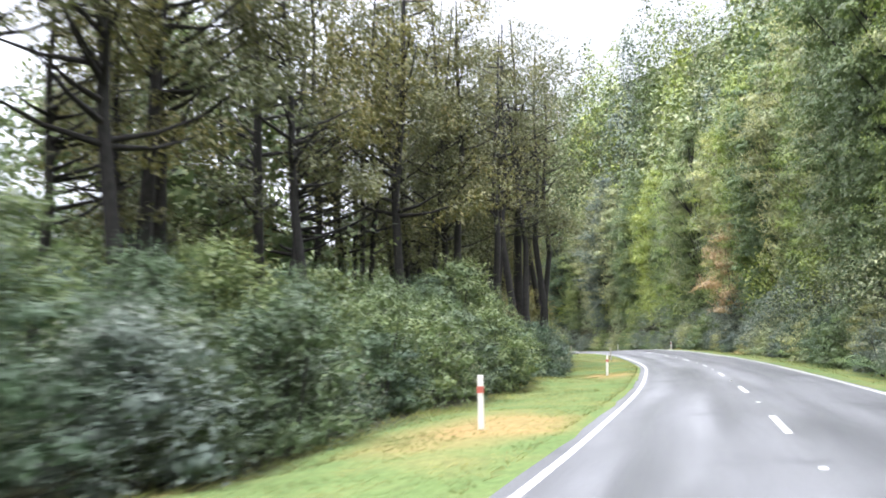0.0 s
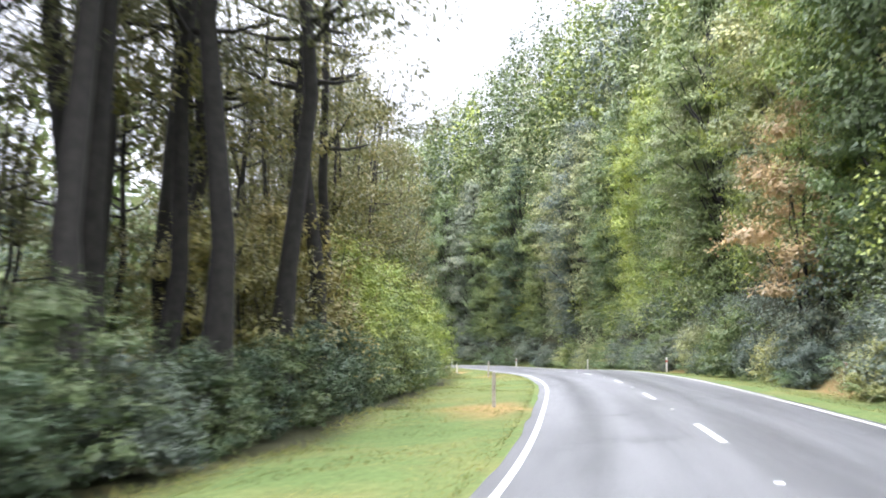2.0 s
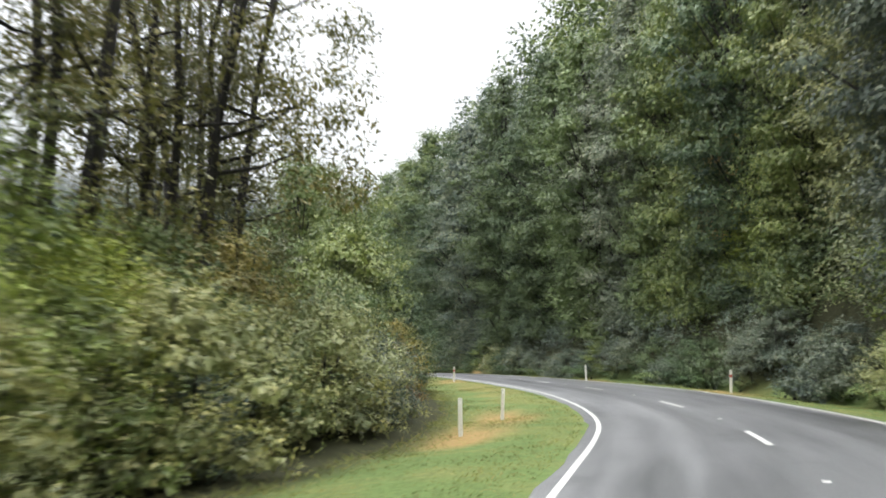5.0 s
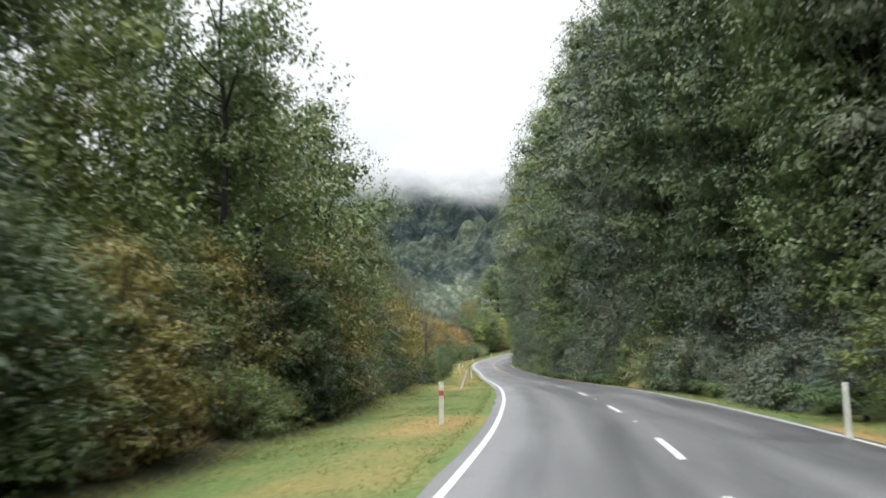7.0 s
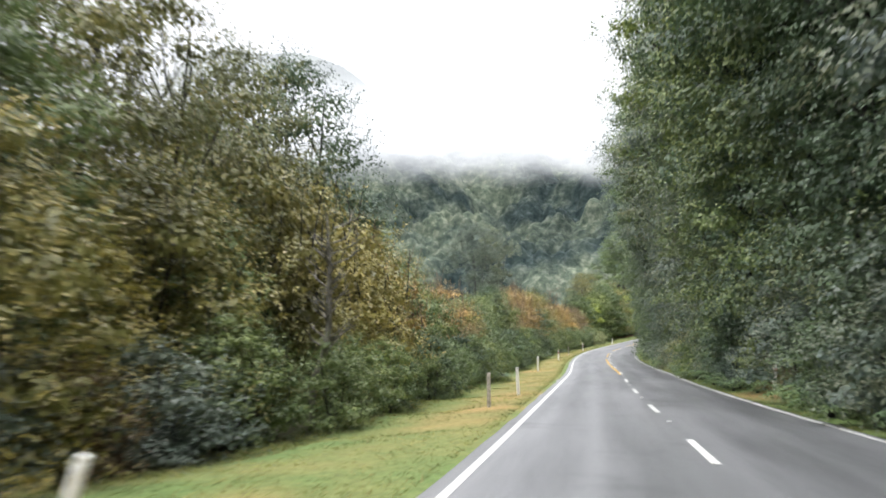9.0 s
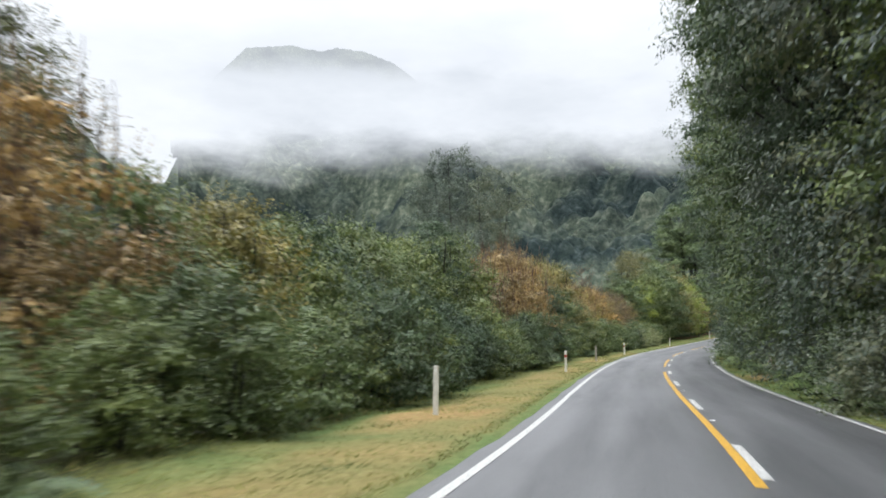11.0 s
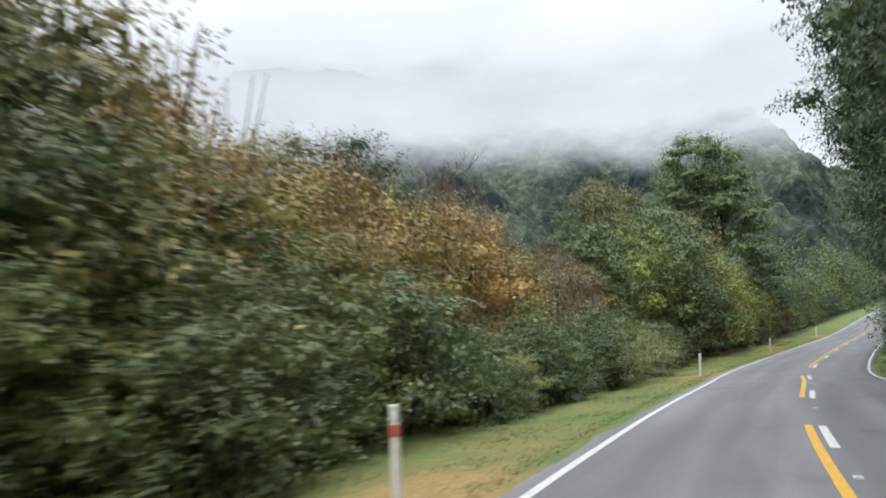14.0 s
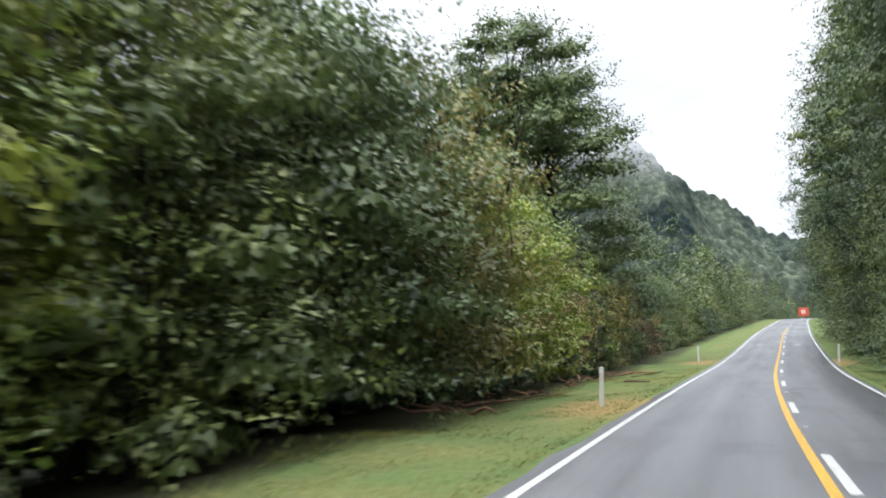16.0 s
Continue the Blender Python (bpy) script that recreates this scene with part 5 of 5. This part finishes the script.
# ---- grass blades on both verges ----
def build_grass():
    n = 210000
    s = rng.uniform(-5, 400, n)
    left = rng.uniform(size=n) < 0.7
    half = np.interp(s, S_ALL, CURVE[:, 3])
    d = np.where(left, -(half + 0.5 + 4.4 * rng.uniform(size=n) ** 1.1), half + 0.5 + rng.uniform(size=n) * 2.0)
    c, nn = at_s(CURVE, s), at_s(NOR, s)
    x, y = c[:, 0] + nn[:, 0] * d, c[:, 1] + nn[:, 1] * d
    e = np.abs(d) - half - 0.55
    z = np.array([c[i, 2] + rise(s[i], d[i], half[i]) + wobble(x[i], y[i], 5.0) * min(max(e[i], 0) * 0.08, 0.5) for i in range(n)]) - 0.015
    high = rng.uniform(0.025, 0.07, n) * (1 + 1.6 * np.clip(e - 2.9, 0, 2) * left)
    g = rng.uniform(0, 6.283, n)
    dx, dy = np.cos(g) * 0.016, np.sin(g) * 0.016
    tip = np.stack([x + rng.normal(size=n) * high * 1.7, y + rng.normal(size=n) * high * 1.7, z + high * 0.85], 1)
    verts = np.stack([np.stack([x - dx, y - dy, z], 1), np.stack([x + dx, y + dy, z], 1), tip], 1).reshape(-1, 3)
    ob = link("grass", verts, np.arange(3 * n).reshape(-1, 3), GRASS_BLADE)
    tagged(ob, "short green verge grass with straw-coloured blades", "grass", kind="stuff")


GRASS_BLADE = foliage("grass_blades", [(0.12, 0.17, 0.045), (0.155, 0.205, 0.056), (0.2, 0.23, 0.075), (0.3, 0.25, 0.11)], patch=0.5, translucent=0.6, spec=0.1)
build_grass()


# ---- far forested mountains and the low cloud on them ----
def ridge_noise(px, py, size, seed):
    return np.array([noise.fractal(Vector((a / size, b / size, seed)), 1.0, 2.0, 4) for a, b in zip(px.ravel(), py.ravel())]).reshape(px.shape)


def mountain(name, angles, skyline, near, far, cells, crown, spur, seed, label, base=-25.0, rough=0.85):
    """A forested mountainside round the valley head: skyline gives its top's angle by bearing (degrees left of north)."""
    na, nr = cells
    a, k = np.meshgrid(np.linspace(angles[0], angles[1], na), np.linspace(0, 1, nr))
    rad = near + (far - near) * k
    px, py = -30 - np.sin(np.radians(a)) * rad, 330 + np.cos(np.radians(a)) * rad
    top = np.tan(np.radians(np.interp(a, [p[0] for p in skyline], [p[1] for p in skyline]))) * far
    h = base + (top - base) * k**0.85 + ridge_noise(px, py, spur, seed) * spur * rough * np.clip(k * 3, 0, 1) * (1 - 0.75 * k**2)
    bumps = np.zeros_like(h)
    cx, cy = np.floor(px / crown), np.floor(py / crown)
    for i in (-1, 0, 1):
        for j in (-1, 0, 1):
            gx, gy = cx + i, cy + j
            h1 = np.modf(np.abs(np.sin(gx * 127.1 + gy * 311.7 + seed) * 43758.5453))[0]
            h2 = np.modf(np.abs(np.sin(gx * 269.5 + gy * 183.3 + seed) * 28001.83))[0]
            ax, ay = (gx + 0.15 + 0.7 * h1) * crown, (gy + 0.15 + 0.7 * h2) * crown
            size = crown * (0.42 + 0.35 * h1)
            q = 1 - np.hypot(px - ax, py - ay) / size
            bumps = np.maximum(bumps, np.sqrt(np.clip(q, 0, 1)) * size * (0.8 + 0.7 * h2))
    verts = np.stack([px, py, h + bumps * np.clip(k * 7, 0.25, 1)], -1).reshape(-1, 3)
    idx = np.arange(na * nr).reshape(nr, na)
    faces = np.stack([idx[:-1, :-1], idx[1:, :-1], idx[1:, 1:], idx[:-1, 1:]], -1).reshape(-1, 4)
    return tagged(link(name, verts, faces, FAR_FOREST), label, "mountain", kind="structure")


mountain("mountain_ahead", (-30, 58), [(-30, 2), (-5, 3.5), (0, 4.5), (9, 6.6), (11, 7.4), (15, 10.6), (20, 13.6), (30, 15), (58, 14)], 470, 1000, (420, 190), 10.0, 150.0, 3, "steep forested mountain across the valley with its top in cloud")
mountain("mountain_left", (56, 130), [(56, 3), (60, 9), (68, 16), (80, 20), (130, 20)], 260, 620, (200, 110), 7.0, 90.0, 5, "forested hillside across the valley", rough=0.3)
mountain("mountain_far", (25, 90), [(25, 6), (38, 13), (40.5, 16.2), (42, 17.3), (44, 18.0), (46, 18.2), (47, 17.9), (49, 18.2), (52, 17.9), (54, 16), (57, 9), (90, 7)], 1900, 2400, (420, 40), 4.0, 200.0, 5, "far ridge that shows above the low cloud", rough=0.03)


def cloud_material():
    m, n, l, b = mat_nodes("low_cloud")
    n.remove(b)
    g = n.new("ShaderNodeNewGeometry")
    sep = n.new("ShaderNodeSeparateXYZ")
    l.new(g.outputs["Position"], sep.inputs[0])
    mp = n.new("ShaderNodeMapping")
    mp.inputs["Scale"].default_value = (0.006, 0.006, 0.014)
    l.new(g.outputs["Position"], mp.inputs["Vector"])
    f = noise_fac(n, l, 1.0, 5.0, mp.outputs[0], 0.6)
    drift = n.new("ShaderNodeMath")
    drift.operation = "MULTIPLY_ADD"
    drift.inputs[1].default_value = 70.0
    l.new(f, drift.inputs[0])
    l.new(sep.outputs["Z"], drift.inputs[2])
    fade = n.new("ShaderNodeMapRange")
    fade.interpolation_type = "SMOOTHSTEP"
    fade.inputs["From Min"].default_value, fade.inputs["From Max"].default_value = 132.0, 176.0
    fade.inputs["To Min"].default_value = 0.0
    l.new(drift.outputs[0], fade.inputs["Value"])
    thin = n.new("ShaderNodeMapRange")
    thin.interpolation_type = "SMOOTHSTEP"
    thin.inputs["From Min"].default_value, thin.inputs["From Max"].default_value = 203.0, 226.0
    thin.inputs["To Min"].default_value, thin.inputs["To Max"].default_value = 1.0, 0.6
    l.new(drift.outputs[0], thin.inputs["Value"])
    mul = n.new("ShaderNodeMath")
    mul.operation = "MULTIPLY"
    l.new(fade.outputs[0], mul.inputs[0])
    l.new(thin.outputs[0], mul.inputs[1])
    em = n.new("ShaderNodeEmission")
    l.new(ramp(n, l, f, [(0.3, (0.66, 0.69, 0.74)), (0.7, (0.86, 0.88, 0.92))]), em.inputs["Color"])
    side = n.new("ShaderNodeMapRange")
    side.inputs["From Min"].default_value, side.inputs["From Max"].default_value = -120.0, 280.0
    side.inputs["To Min"].default_value, side.inputs["To Max"].default_value = 1.0, 0.62
    l.new(sep.outputs["X"], side.inputs["Value"])
    l.new(side.outputs[0], em.inputs["Strength"])
    tr = n.new("ShaderNodeBsdfTransparent")
    ms = n.new("ShaderNodeMixShader")
    l.new(mul.outputs[0], ms.inputs["Fac"])
    l.new(tr.outputs[0], ms.inputs[1])
    l.new(em.outputs[0], ms.inputs[2])
    l.new(ms.outputs[0], n["Material Output"].inputs["Surface"])
    return m


def build_cloud():
    """The bank of low cloud: a tall curved sheet round the head of the valley, in front of the mountain."""
    verts, faces = [], []
    steps, rows_ = 60, 10
    for i in range(steps + 1):
        a = radians(-110 + 240 * i / steps)
        for j in range(rows_ + 1):
            k = j / rows_
            rad = 560 + 90 * k
            verts.append((-40 - math.sin(a) * rad, 290 + math.cos(a) * rad, -40 + 620 * k))
    w = rows_ + 1
    for i in range(steps):
        for j in range(rows_):
            faces.append((i * w + j, i * w + j + 1, (i + 1) * w + j + 1, (i + 1) * w + j))
    ob = link("cloud_backdrop", verts, faces, cloud_material(), smooth=True)
    ob.visible_shadow = False
    tagged(ob, "low grey-white cloud bank hiding the mountain tops", "cloud", kind="structure")


build_cloud()

# ---- the red sign at the far bend ----
sign = root("road_sign", -84.2, 634.0, 10.9, 8)
part("post", box_bm(0.1, 0.1, -0.4, 2.2, 1.0, 0.01), TIMBER, sign)
part("panel", box_bm(2.6, 0.06, 0.8, 3.2, 1.0, 0.02), SIGN_RED, sign, "orange-red square sign face")
part("centre_mark", box_bm(1.1, 0.08, 1.5, 2.6, 1.0, 0.02), plain("pale_sign_mark", (0.75, 0.5, 0.42), 0.5), sign, "pale mark on the sign")
tagged(sign, "orange-red square road sign beside the far bend", "road sign")
